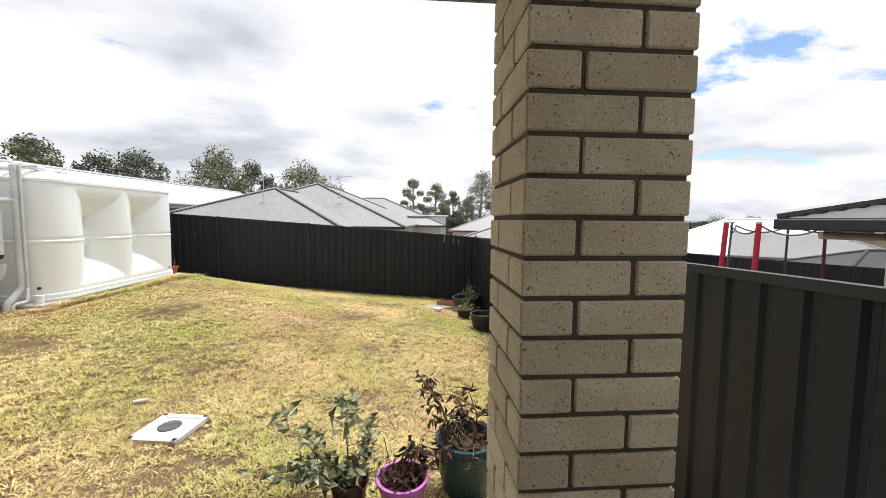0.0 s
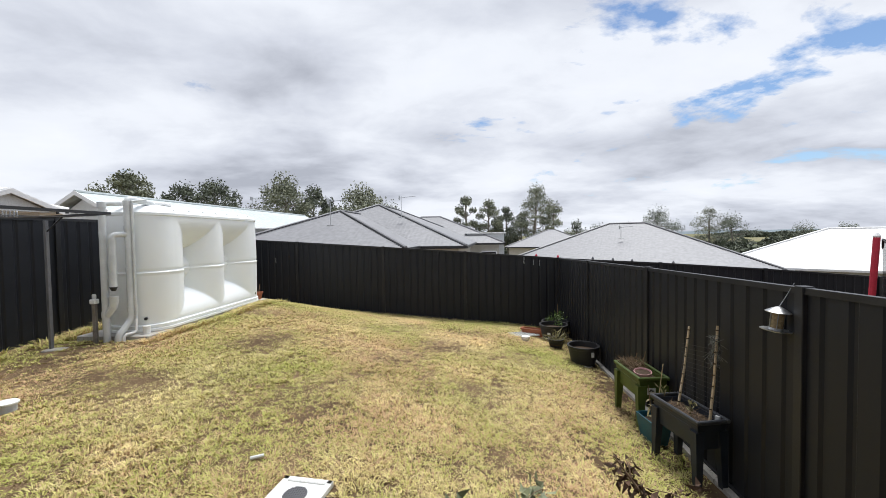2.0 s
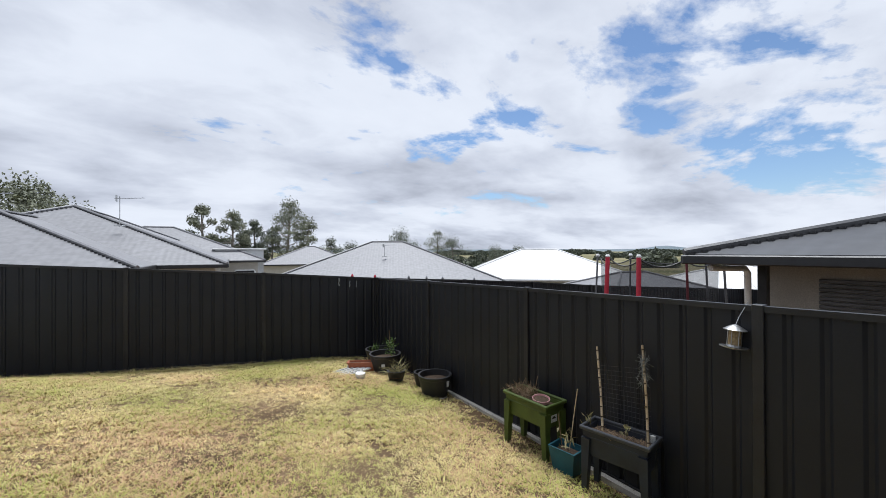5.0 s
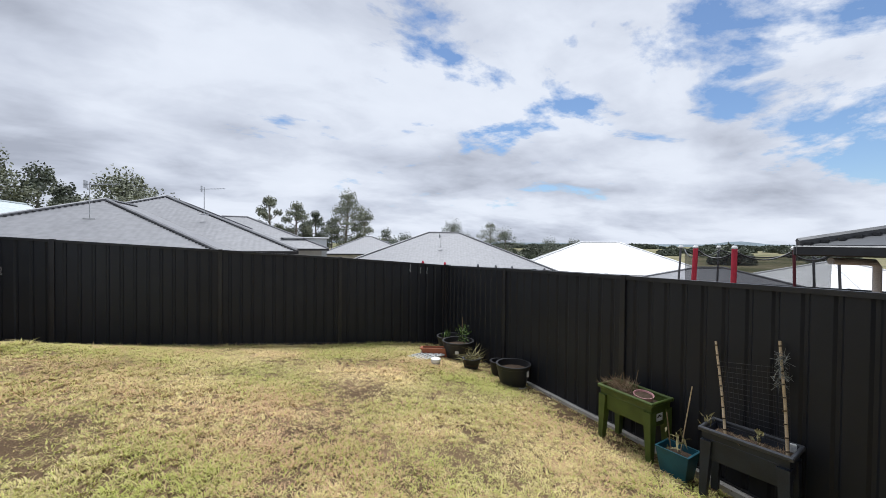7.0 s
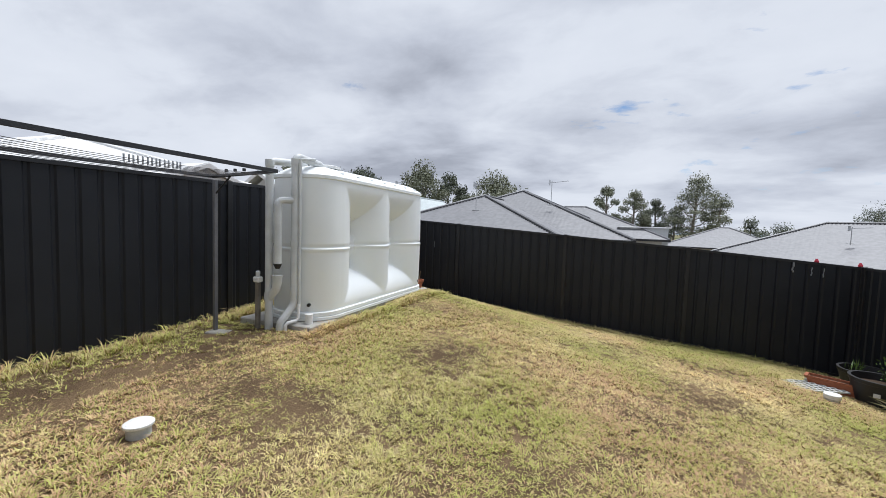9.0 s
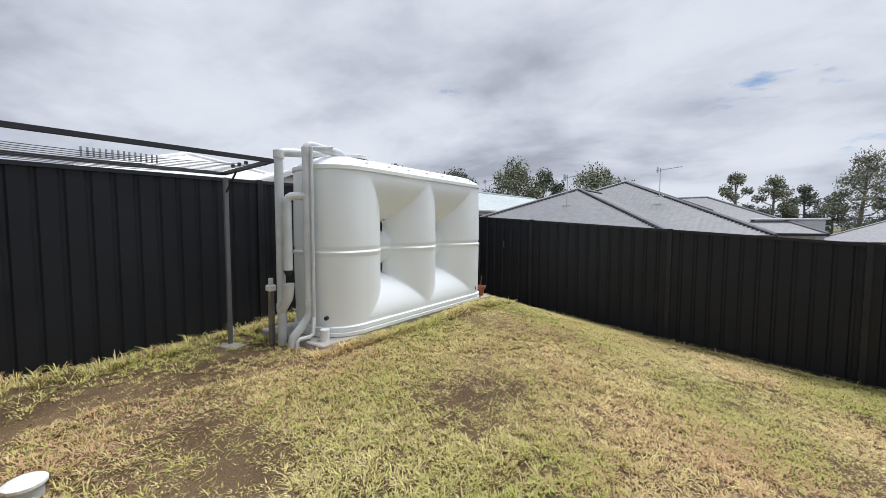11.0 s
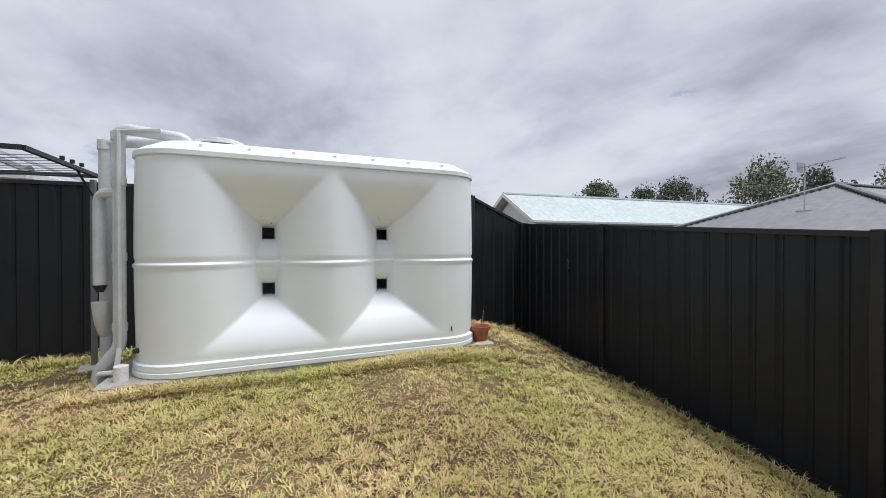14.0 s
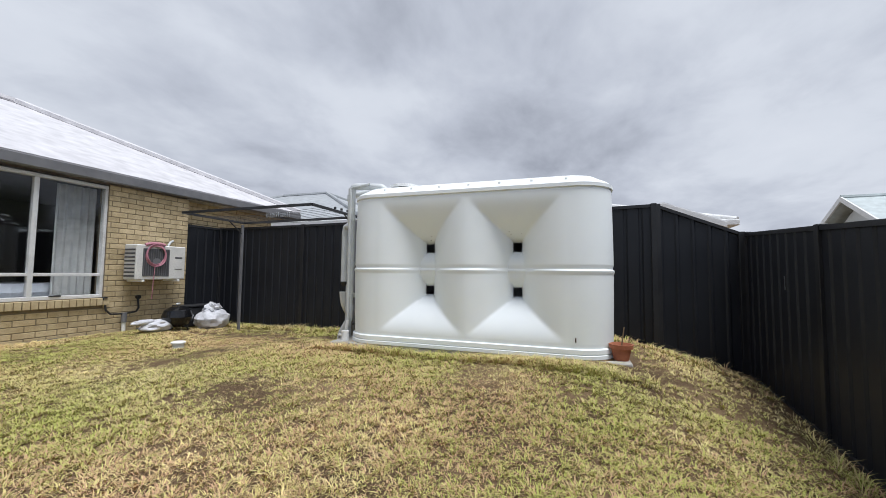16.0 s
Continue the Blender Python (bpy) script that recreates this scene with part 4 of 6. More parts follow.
def tank_mesh():
    ring = []                         # (x, y, is front) round the outline, front face first
    n = 152
    for i in range(n + 1):
        ring.append((HD, -(HL - RC) + 2 * (HL - RC) * i / n, True))
    for cy, cx, a0 in ((HL - RC, HD - RC, 0), (HL - RC, -(HD - RC), 90), (-(HL - RC), -(HD - RC), 180), (-(HL - RC), HD - RC, 270)):
        for k in range(1, 12):
            a = radians(a0 + 90 * k / 12)
            ring.append((cx + RC * math.cos(a), cy + RC * math.sin(a), False))
        if a0 == 90:
            ring += [(-HD, HL - RC - 2 * (HL - RC) * q / 10, False) for q in range(11)]
        elif a0 == 0:
            ring.append((HD - RC, HL, False)), ring.append((-(HD - RC), HL, False))
        elif a0 == 180:
            ring.append((-(HD - RC), -HL, False)), ring.append((HD - RC, -HL, False))
    zs = [-0.048, -0.042, -0.006, 0.0, 0.012, 0.03, 0.052, 0.062, 0.075, 0.095] + [0.115 + (1.715 - 0.115) * i / 88 for i in range(89)] + [1.73, 1.742, 1.752, 1.768, 1.78, 1.79, 1.80, 1.82, 1.838, 1.85]
    vs, rows = [], []
    for z in zs:
        row = []
        for x, y, front in ring:
            out = 0.0
            if z < 0.056:
                out = 0.03 if -0.045 < z < -0.003 else 0.024 if z > 0.005 else 0.014
            elif z < 0.08:
                out = -0.004
            elif 1.735 < z < 1.748:
                out = -0.006
            elif 1.748 <= z < 1.80:
                out = 0.016
            elif z >= 1.80:
                out = -(z - 1.80) ** 2 * 20 - (z - 1.80) * 0.6
            d = abs(z - 0.87)
            if d < 0.03:
                out += -0.008 if z > 0.875 else 0.010
            bow = 0.022 * math.sin(math.pi * max(0.0, min(1.0, (z - 0.06) / 1.7)))
            nrm = Vector((x - max(-(HD - RC), min(HD - RC, x)), y - max(-(HL - RC), min(HL - RC, y)), 0))
            nrm = nrm.normalized() if nrm.length > 1e-6 else Vector((1, 0, 0))
            px, py = x + nrm.x * (out + bow * 0.6), y + nrm.y * (out + bow * 0.6)
            if front or x > 0:
                px -= dent(y, z)
            row.append(len(vs))
            vs.append((px, py, z))
        rows.append(row)
    fs = []
    m = len(ring)
    for a, b, z in zip(rows, rows[1:], zs):
        for k in range(m):
            q = (a[k], a[(k + 1) % m], b[(k + 1) % m], b[k])
            c = [sum(vs[i][t] for i in q) / 4 for t in range(3)]
            hole = ring[k][2] and any(abs(c[1] - h) < 0.048 and (abs(c[2] - 1.135) < 0.055 or abs(c[2] - 0.60) < 0.055) for h in HOLES)
            if not hole:
                fs.append(q)
    # crown: shrinks to a low ridge
    last = rows[-1]
    for t, dz in ((0.82, 0.045), (0.55, 0.085), (0.2, 0.10)):
        row = []
        for i in last:
            row.append(len(vs))
            x, y, _ = vs[i]
            sy = y - max(-(HL - 0.5), min(HL - 0.5, y))
            vs.append((x * t, y - sy * (1 - t), 1.85 + dz))
        for k in range(m):
            fs.append((last[k], last[(k + 1) % m], row[(k + 1) % m], row[k]))
        last = row
    fs.append(tuple(last))
    fs.append(tuple(rows[0])[::-1])
    s = Shape()
    s.v, s.f = vs, fs
    return s


pad = Shape().box((0, 0, 0), (1.12, 3.47, 0.40), 0, 0.012)
solid("concrete_pad", pad, concrete, "stained concrete pad under the water tank", "slab", pose(-5.338, 7.03, 0.14, 0, 0, 4.2))
tank = thing("water_tank", pose(TC.x, TC.y, TB - 0.01, 0, 0, 3.6), "white slimline plastic rainwater tank with pinched recesses", "water tank")
part("shell", tank_mesh(), tank_m, tank, smooth=True)
for k in range(7):
    part("lid_lug", Shape().box((0.40, -1.05 + k * 0.36, 1.845), (0.06, 0.03, 0.035), 0, 0.008), tank_m, tank)
part("inlet_strainer", Shape().lathe([(0.20, 1.93), (0.20, 1.965), (0.17, 1.975)], (0.05, -0.95, 0), 20), pvc_white, tank, "round white inlet lid", smooth=True)
stain = Shape()
for h in HOLES:
    for k in range(6):
        u = random.uniform(0.02, 0.09)
        sgn = random.choice((-1, 1))
        z = 1.2 + u * 1.6
        stain.box((0.455 - dent(h + sgn * u, z) + 0.01, h + sgn * u, z), (0.004, random.uniform(0.006, 0.016), random.uniform(0.012, 0.03)), 0, 0)
part("debris_stain", stain, soil, tank, "dark leaf debris round the recesses")
part("drain_plug", Shape().tube([(0.28, -1.51, 0.16), (0.30, -1.55, 0.16)], 0.022, 10), black_plastic, tank)
part("moulded_tab", Shape().box((0.49, 1.19, 0.15), (0.01, 0.012, 0.05), 0, 0), soil, tank)

g0 = gz(-5.0, 5.3)


def elbow(p, d1, d2, r, n=5):
    """Points of a bend at p from direction d1 into d2."""
    p, d1, d2 = Vector(p), Vector(d1).normalized(), Vector(d2).normalized()
    a, b = p - d1 * r, p + d2 * r
    return [tuple((1 - t) ** 2 * a + 2 * t * (1 - t) * p + t * t * b) for t in (i / (n - 1) for i in range(n))]


pipe = thing("overflow_pipe", pose(-4.975, 5.40, g0), "pale grey overflow pipe standing beside the tank", "pipe")
zt = 2.37 - g0
pts = [(-0.05, -0.17, -0.06), (-0.05, -0.17, 0.04)] + elbow((-0.048, -0.165, 0.11), (0, 0, 1), (0.25, 0.75, 0.6), 0.06)[1:] + elbow((0, 0, 0.29), (0.2, 0.7, 0.7), (0, 0, 1), 0.07) + elbow((0, 0, zt), (0, 0, 1), (0.03, 1, -0.05), 0.07)
pts += elbow((-0.03, 0.45, zt - 0.03), (0, 1, -0.05), (-0.3, 0.6, -0.7), 0.05) + [(-0.05, 0.53, zt - 0.15)]
part("pipe", Shape().tube(pts, 0.046, 12), pvc, pipe, smooth=True)
for z in (0.42, 1.0, 1.62, zt - 0.1):
    part("coupling", Shape().tube([(0, 0, z), (0, 0, z + 0.07)], 0.052, 12), pvc, pipe, smooth=True)
part("branch", Shape().tube(elbow((-0.095, -0.17, 1.56), (0, 0, 1), (0.49, 0.87, 0), 0.07) + [(0, 0, 1.56)], 0.042, 10), pvc, pipe, smooth=True)
part("first_flush_chamber", Shape().tube([(-0.095, -0.17, 0.80), (-0.095, -0.17, 1.50)], 0.046, 12), pvc, pipe, smooth=True)
part("screw_cap", Shape().tube([(-0.095, -0.17, 0.74), (-0.095, -0.17, 0.80)], [0.025, 0.052], 12), black_plastic, pipe)
part("thin_overflow", Shape().tube([(0.06, 0.02, 0.3), (0.07, 0.0, 0.13), (0.06, -0.03, 0.1), (0.03, -0.13, 0.09), (0.02, -0.15, 0.06), (0.02, -0.15, -0.03)], 0.02, 8), pvc_white, pipe, smooth=True)
part("thin_riser", Shape().tube([(0.06, 0.02, 0.3), (0.06, 0.02, 2.06), (0.02, 0.3, 2.10)], 0.018, 8), pvc, pipe, smooth=True)

p2 = thing("inlet_pipe", pose(-5.20, 5.22, g0), "pale grey rainwater inlet pipe at the tank's end", "pipe")
part("pipe", Shape().tube([(0, 0, -0.08)] + elbow((0, 0, 2.02), (0, 0, 1), (0, 1, 0.05), 0.08) + [(0, 0.55, 2.06)], 0.046, 12), pvc, p2, smooth=True)
part("side_branch", Shape().tube([(0.0, 0, 0.36), (0.05, 0.0, 0.42), (0.11, 0.01, 0.50), (0.125, 0.01, 0.58), (0.125, 0.01, 0.66)], [0.045, 0.048, 0.05, 0.055, 0.062], 12), pvc, p2, smooth=True)
for z in (0.36, 1.95):
    part("coupling", Shape().tube([(0, 0, z), (0, 0, z + 0.08)], 0.054, 12), pvc, p2, smooth=True)

mt = thing("tap_post", pose(-5.33, 5.17, g0 - 0.07), "weathered timber post carrying a small tap box", "post")
part("post", Shape().box((0, 0, 0.3), (0.05, 0.05, 0.66), 8, 0.006), timber, mt)
part("tap_box", Shape().box((0.0, 0, 0.665), (0.09, 0.08, 0.07), 8, 0.012), pvc_white, mt, "small white plastic box")
part("stub", Shape().box((0.0, 0, 0.735), (0.045, 0.045, 0.07), 8, 0.01), pvc, mt)

solid("pipe_stub", Shape().lathe([(0.048, 0), (0.05, 0.12), (0.044, 0.125)], (0, 0, 0), 16), pvc_white, "short white capped pipe on the pad", "pipe stub", pose(-4.80, 5.47, 0.338), smooth=True)

tp = thing("flower_pot", pose(-5.07, 8.70, 0.338), "small terracotta pot with a dry stick", "flower pot")
part("pot", Shape().lathe([(0.07, 0), (0.098, 0.12), (0.115, 0.125), (0.118, 0.165), (0.104, 0.165), (0.09, 0.13)], (0, 0, 0), 20), terracotta, tp, smooth=True)
part("soil", Shape().lathe([(0.085, 0.12), (0.092, 0.135)], (0, 0, 0), 16), soil, tp)
part("stick", Shape().tube([(0.02, 0, 0.12), (0.035, 0.03, 0.34)], [0.007, 0.005], 6), dry_stem, tp)

# ---- clothes line ----
cl = thing("clothes_line", pose(-5.74, 2.45, gz(-5.8, 2.6)), "dark steel fold-down clothes line on two posts", "clothes line")
cz = 2.12 - gz(-5.8, 2.6)
for yy in (0.0, 2.46):
    part("post", Shape().box((0, yy, cz / 2 - 0.1), (0.042, 0.042, cz + 0.05), 0, 0.004), grey_paint, cl)
    part("bracket", Shape().tube([(0, yy, cz - 0.24), (0.28, yy, cz - 0.03)], 0.01, 6), dark_steel, cl)
x0, x1, y0, y1 = -0.06, 1.0, -0.03, 2.47
for a, b in (((x1 + 0.08, y0, cz), (x1, y1, cz)), ((x0, y0, cz - 0.03), (x0, y1, cz - 0.03)), ((x0, y0, cz - 0.03), (x1 + 0.08, y0, cz)), ((x0, y1, cz - 0.03), (x1, y1, cz))):
    part("frame_bar", Shape().tube([a, b], 0.024, 4), dark_steel, cl)
for k in range(9):
    x = 0.04 + k * 0.106
    pts = [(x, y0 + (y1 - y0) * i / 8, cz - 0.03 - 0.05 * math.sin(math.pi * i / 8)) for i in range(9)]
    part("line", Shape().tube(pts, 0.0028, 5), cord, cl)
for x in (0.2, 0.35, 0.5):
    part("cord_clip", Shape().box((x, y1 - 0.01, cz + 0.03), (0.03, 0.03, 0.035), 0, 0.005), black_plastic, cl)
pg = Shape()
for k in range(14):
    pg.box((0.62 + random.uniform(-.01, .01), 1.25 + k * 0.035, cz - 0.045), (0.012, 0.012, 0.07), 0, 0.002)
part("pegs", pg, gal, cl, "row of pale clothes pegs")
solid("paving_stone", Shape().box((0, 0, 0), (0.26, 0.16, 0.05), 20, 0.012), concrete, "broken concrete paver beside the post", "paver", pose(-5.66, 4.9, gz(-5.66, 4.9) - 0.012))

# ---- drain pit, cap ----
dp = thing("drain_pit", pose(-0.89, 2.57, gz(-0.89, 2.57) + 0.008, 0, 0, -4) @ Matrix.Scale(0.84, 4), "cream plastic drain pit lid with round black grate", "drain")
fr = Shape()
for a in range(4):
    t = radians(90 * a)
    fr.box((0.19 * math.cos(t), 0.19 * math.sin(t), 0.006), (0.05, 0.43, 0.05), 90 * a, 0.006)
part("rim", fr, pvc_white, dp)
plate = Shape()
plate.lathe([(0.092, 0.026), (0.10, 0.032), (0.12, 0.03), (0.17, 0.014)], (0, 0, 0), 28)
part("collar", plate, pvc_white, dp, smooth=True)
part("lid", Shape().box((0, 0, 0.006), (0.35, 0.35, 0.02), 0, 0.003), pvc_white, dp)
part("pit", Shape().lathe([(0.091, 0.029), (0.091, 0.033)], (0, 0, 0), 24), ac_dark, dp)
for k in range(-4, 5):
    w = 2 * math.sqrt(max(0.0, 0.09 ** 2 - (k * 0.02) ** 2))
    part("grate_bar", Shape().box((k * 0.02, 0, 0.036), (0.007, w, 0.01), 0, 0.001), grey_paint, dp)
    part("grate_bar", Shape().box((0, k * 0.02, 0.0365), (w, 0.007, 0.01), 0, 0.001), grey_paint, dp)
cp = thing("inspection_cap", pose(-4.12, 3.29, gz(-4.12, 3.29) - 0.015) @ Matrix.Scale(0.82, 4), "round white sewer inspection cap above the grass", "pipe cap")
part("pipe", Shape().lathe([(0.085, 0), (0.085, 0.1)], (0, 0, 0), 20), pvc, cp, smooth=True)
part("lid", Shape().lathe([(0.10, 0.095), (0.105, 0.10), (0.105, 0.118), (0.085, 0.13), (0.02, 0.133)], (0, 0, 0), 24), pvc_white, cp, smooth=True)
solid("pipe_offcut", Shape().tube([(0, 0, 0.02), (0.08, 0.05, 0.02)], 0.014, 8), pvc, "grey plastic offcut lying in the lawn", "offcut", pose(-1.42, 2.9, gz(-1.42, 2.9) + 0.01), smooth=True)

# ---- planters by the fence ----


def trough_planter(name, m, body, rim, label):
    """Raised trough on four splayed legs, 0.8 x 0.38, 0.6 high."""
    root = thing(name, m, label, "planter")
    lx, ly, top, bot = 0.17, 0.38, 0.60, 0.34
    vs, fs = [], []
    levels = ((bot, 0.80, 0.90), (bot + 0.03, 0.84, 0.92), (top - 0.03, 0.98, 0.985))
    for z, kx, ky in levels:
        vs += [(-lx * kx, -ly * ky, z), (lx * kx, -ly * ky, z), (lx * kx, ly * ky, z), (-lx * kx, ly * ky, z)]
    for i in range(2):
        for k in range(4):
            fs.append((4 * i + k, 4 * i + (k + 1) % 4, 4 * i + 4 + (k + 1) % 4, 4 * i + 4 + k))
    inner = [(-lx * .92, -ly * .94, top - .03), (lx * .92, -ly * .94, top - .03), (lx * .92, ly * .94, top - .03), (-lx * .92, ly * .94, top - .03),
             (-lx * .86, -ly * .90, top - .1), (lx * .86, -ly * .90, top - .1), (lx * .86, ly * .90, top - .1), (-lx * .86, ly * .90, top - .1)]
    vs += inner
    fs += [(0, 3, 2, 1)] + [(8 + k, 8 + (k + 1) % 4, 12 + (k + 1) % 4, 12 + k) for k in range(4)] + [(12 + k, 12 + (k + 1) % 4, 16 + (k + 1) % 4, 16 + k) for k in range(4)]
    part("trough", Shape().add(vs, fs), body, root)
    for c, s in (((-lx - .003, 0, top - .015), (0.035, 2 * ly + .05, 0.035)), ((lx + .003, 0, top - .015), (0.035, 2 * ly + .05, 0.035)), ((0, -ly - .006, top - .015), (2 * lx - .03, 0.035, 0.035)), ((0, ly + .006, top - .015), (2 * lx - .03, 0.035, 0.035))):
        part("rim", Shape().box(c, s, 0, 0.01), rim, root)
    part("soil", Shape().box((0, 0, top - 0.085), (lx * 1.72, ly * 1.8, 0.03), 0, 0.008), soil, root)
    for sx in (-1, 1):
        part("panel_ridge", Shape().box((sx * lx * 0.93, 0, top - 0.09), (0.012, ly * 1.55, 0.012), 0, 0.004), body, root)
        for sy in (-1, 1):
            a, b = Vector((sx * lx * 0.80, sy * ly * 0.86, bot + 0.16)), Vector((sx * lx * 0.88, sy * ly * 0.93, 0.0))
            vs = []
            for p, w in ((a, 0.052), (b, 0.030)):
                vs += [(p.x - w, p.y - w, p.z), (p.x + w, p.y - w, p.z), (p.x + w, p.y + w, p.z), (p.x - w, p.y + w, p.z)]
            part("leg", Shape().add(vs, [(0, 1, 2, 3), (4, 7, 6, 5), (0, 4, 5, 1), (1, 5, 6, 2), (2, 6, 7, 3), (3, 7, 4, 0)]), body, root)
    return root


def leaves(n, where, size, ratio, droop=0.0, bend=0.25):
    """n single leaves; where() gives a place and a way to point."""
    s = Shape()
    for _ in range(n):
        p, d = where()
        p, d = Vector(p), Vector(d).normalized()
        L = size * random.uniform(0.65, 1.25)
        side = d.cross(Vector((random.uniform(-1, 1), random.uniform(-1, 1), random.uniform(0.2, 1)))).normalized()
        w = L * ratio / 2
        nrm = d.cross(side)
        mid = p + d * L * 0.5 + nrm * L * bend * 0.3
        tip = p + d * L - nrm * L * bend * 0.2 + Vector((0, 0, -droop * L))
        s.add([p, mid + side * w, mid - side * w, tip], [(0, 1, 2), (1, 3, 2)])
    return s


pk = trough_planter("planter_box", pose(2.131, 3.974, -0.43, 0, 0, 14) @ Matrix.Diagonal((0.80, 0.75, 1.0, 1.0)), navy_plastic, rim_grey, "charcoal plastic trough planter on legs with stakes")
to_pk = pk.matrix_basis.inverted()
TIP_A, TIP_B, FOOT_A, FOOT_B = (to_pk @ Vector(p) for p in ((2.335, 4.38, 0.80), (2.335, 3.89, 0.92), (2.13, 4.15, 0.08), (2.2, 3.75, 0.08)))
for foot, tip, lab in ((FOOT_A, TIP_A, "pale bamboo stake"), (FOOT_B, TIP_B, "pale leaning bamboo stake")):
    mid = foot.lerp(tip, 0.45) + Vector((0.008, -0.006, 0.0))
    part("bamboo_stake", Shape().tube([foot, mid, tip], [0.015, 0.014, 0.013], 8), bamboo, pk, lab, smooth=True)
    for k in range(9):
        a = foot.lerp(tip, k / 9 + 0.06)
        part("stake_tie", Shape().tube([a, a + Vector((0.002, 0.002, 0.01))], 0.0175, 8), soil, pk)
ms = Shape()
for k in range(130):
    c = FOOT_B.lerp(TIP_B, 0.72) + Vector((random.gauss(0, .022), random.gauss(0, .022), random.uniform(-0.10, 0.17)))
    d = Vector((random.gauss(0, 1), random.gauss(0, 1), random.gauss(-0.6, 1))).normalized() * random.uniform(0.03, 0.09)
    ms.tube([c, c + d * 0.5 + Vector((0.006, 0.004, 0)), c + d], 0.0022, 3, False)
part("moss_tuft", ms, lichen, pk, "grey wispy moss tied to a stake")
wm = Shape()
for k in range(15):
    wm.tube([(0.14, -0.30 + k * 0.042, 0.56), (0.2, -0.26 + k * 0.045, 1.2 - 0.012 * k)], 0.0014, 3, False)
for k in range(14):
    wm.tube([(0.14 + k * .0045, -0.30 + k * .003, 0.58 + k * 0.044), (0.14 + k * .0045, 0.30 + k * .005, 0.57 + k * 0.04)], 0.0014, 3, False)
part("wire_trellis", wm, wire_m, pk, "fine dark wire trellis")
part("seedling", leaves(16, lambda: ((-0.02 + random.gauss(0, .02), -0.09 + random.gauss(0, .02), 0.56 + random.uniform(0, .10)), (random.gauss(0, 1), random.gauss(0, 1), 0.8)), 0.05, 0.5), spike_leaf, pk, "small yellowing seedling")
part("seedling_stem", Shape().tube([(-0.02, -0.10, 0.52), (-0.03, -0.08, 0.6), (-0.01, -0.09, 0.68)], 0.004, 5), spike_leaf, pk)
part("seedling", leaves(14, lambda: ((-0.06 + random.gauss(0, .02), 0.36 + random.gauss(0, .02), 0.57 + random.uniform(0, .09)), (random.gauss(0, 1), random.gauss(0.4, 1), 1)), 0.09, 0.2), spike_leaf, pk)
part("straw_mulch", leaves(160, lambda: ((random.uniform(-.13, .13), random.uniform(-.33, .33), 0.535), (random.gauss(0, 1), random.gauss(0, 1), 0.25)), 0.08, 0.08), dry_stem, pk)
part("tag", Shape().box((0.10, -0.33, 0.585), (0.03, 0.05, 0.06), 20, 0.004), paper, pk)

pgn = trough_planter("planter_box", pose(2.114, 5.06, -0.46, 0, 0, 7) @ Matrix.Diagonal((0.92, 0.79, 1.0, 1.0)), green_plastic, green_plastic, "olive green trough planter on legs with dead plants")
part("dead_growth", leaves(420, lambda: ((random.uniform(-.12, .12), random.uniform(0.02, .36), 0.54 + random.uniform(0, .08)), (random.gauss(-.2, .8), random.gauss(0.5, .8), random.uniform(0.2, 1))), 0.12, 0.05), dry_stem, pgn, "tangle of dead stems")
part("dry_stalk", Shape().tube([(0.06, 0.0, 0.52), (0.05, 0.02, 0.66), (0.07, 0.0, 0.80)], 0.004, 5), dry_stem, pgn)
part("dry_stalk", Shape().tube([(0.03, 0.2, 0.52), (0.02, 0.17, 0.66), (0.04, 0.19, 0.74)], 0.004, 5), dry_stem, pgn)
part("label_sticker", Shape().box((-0.02, -0.369, 0.44), (0.10, 0.004, 0.075), 0, 0), paper, pgn, "white product sticker")
for k in range(3):
    part("print_bar", Shape().box((-0.045 + 0.02 * k, -0.3725, 0.445 + (k % 2) * 0.012), (0.03, 0.002, 0.012), 0, 0), ink, pgn)
bowl = thing("saucer", pose(2.10, 4.93, 0.085, 6, -4, 0) @ Matrix.Scale(0.8, 4), "shallow pink plastic saucer set in the planter", "saucer")
part("dish", Shape().lathe([(0.09, 0.03), (0.11, 0.04), (0.12, 0.085), (0.112, 0.085), (0.10, 0.05)], (0, 0, 0), 24), pink_plastic, bowl, smooth=True)
part("soil", Shape().lathe([(0.098, 0.06), (0.104, 0.066)], (0, 0, 0), 20), soil, bowl)

bb = thing("tub", pose(2.06, 4.52, gz(2.06, 4.52), 0, 0, 12), "teal plastic tub between the planters", "tub")
vs = []
for z, k in ((0.0, 0.74), (0.24, 1.0), (0.26, 1.05), (0.26, 0.93), (0.05, 0.70)):
    vs += [(-0.11 * k, -0.14 * k, z), (0.11 * k, -0.14 * k, z), (0.11 * k, 0.14 * k, z), (-0.11 * k, 0.14 * k, z)]
part("tub_body", Shape().add(vs, [(0, 3, 2, 1), (16, 17, 18, 19)] + [(4 * i + k, 4 * i + (k + 1) % 4, 4 * i + 4 + (k + 1) % 4, 4 * i + 4 + k) for i in range(4) for k in range(4)]), teal_plastic, bb)
part("cane", Shape().tube([(0, 0.0, 0.05), (0.03, -0.1, 0.85)], 0.005, 5), bamboo, bb)
part("cane", Shape().tube([(0.03, 0.05, 0.05), (0.0, 0.1, 0.55)], 0.005, 5), dry_stem, bb)
part("foliage", leaves(22, lambda: ((random.gauss(0, .04), random.gauss(0, .05), random.uniform(0.24, 0.42)), (random.gauss(0, 1), random.gauss(0, 1), random.gauss(0.2, 1))), 0.09, 0.25, 0.3), spike_leaf, bb)
part("soil", Shape().box((0, 0, 0.2), (0.17, 0.22, 0.02), 0, 0), soil, bb)

# ---- pots in the corner ----


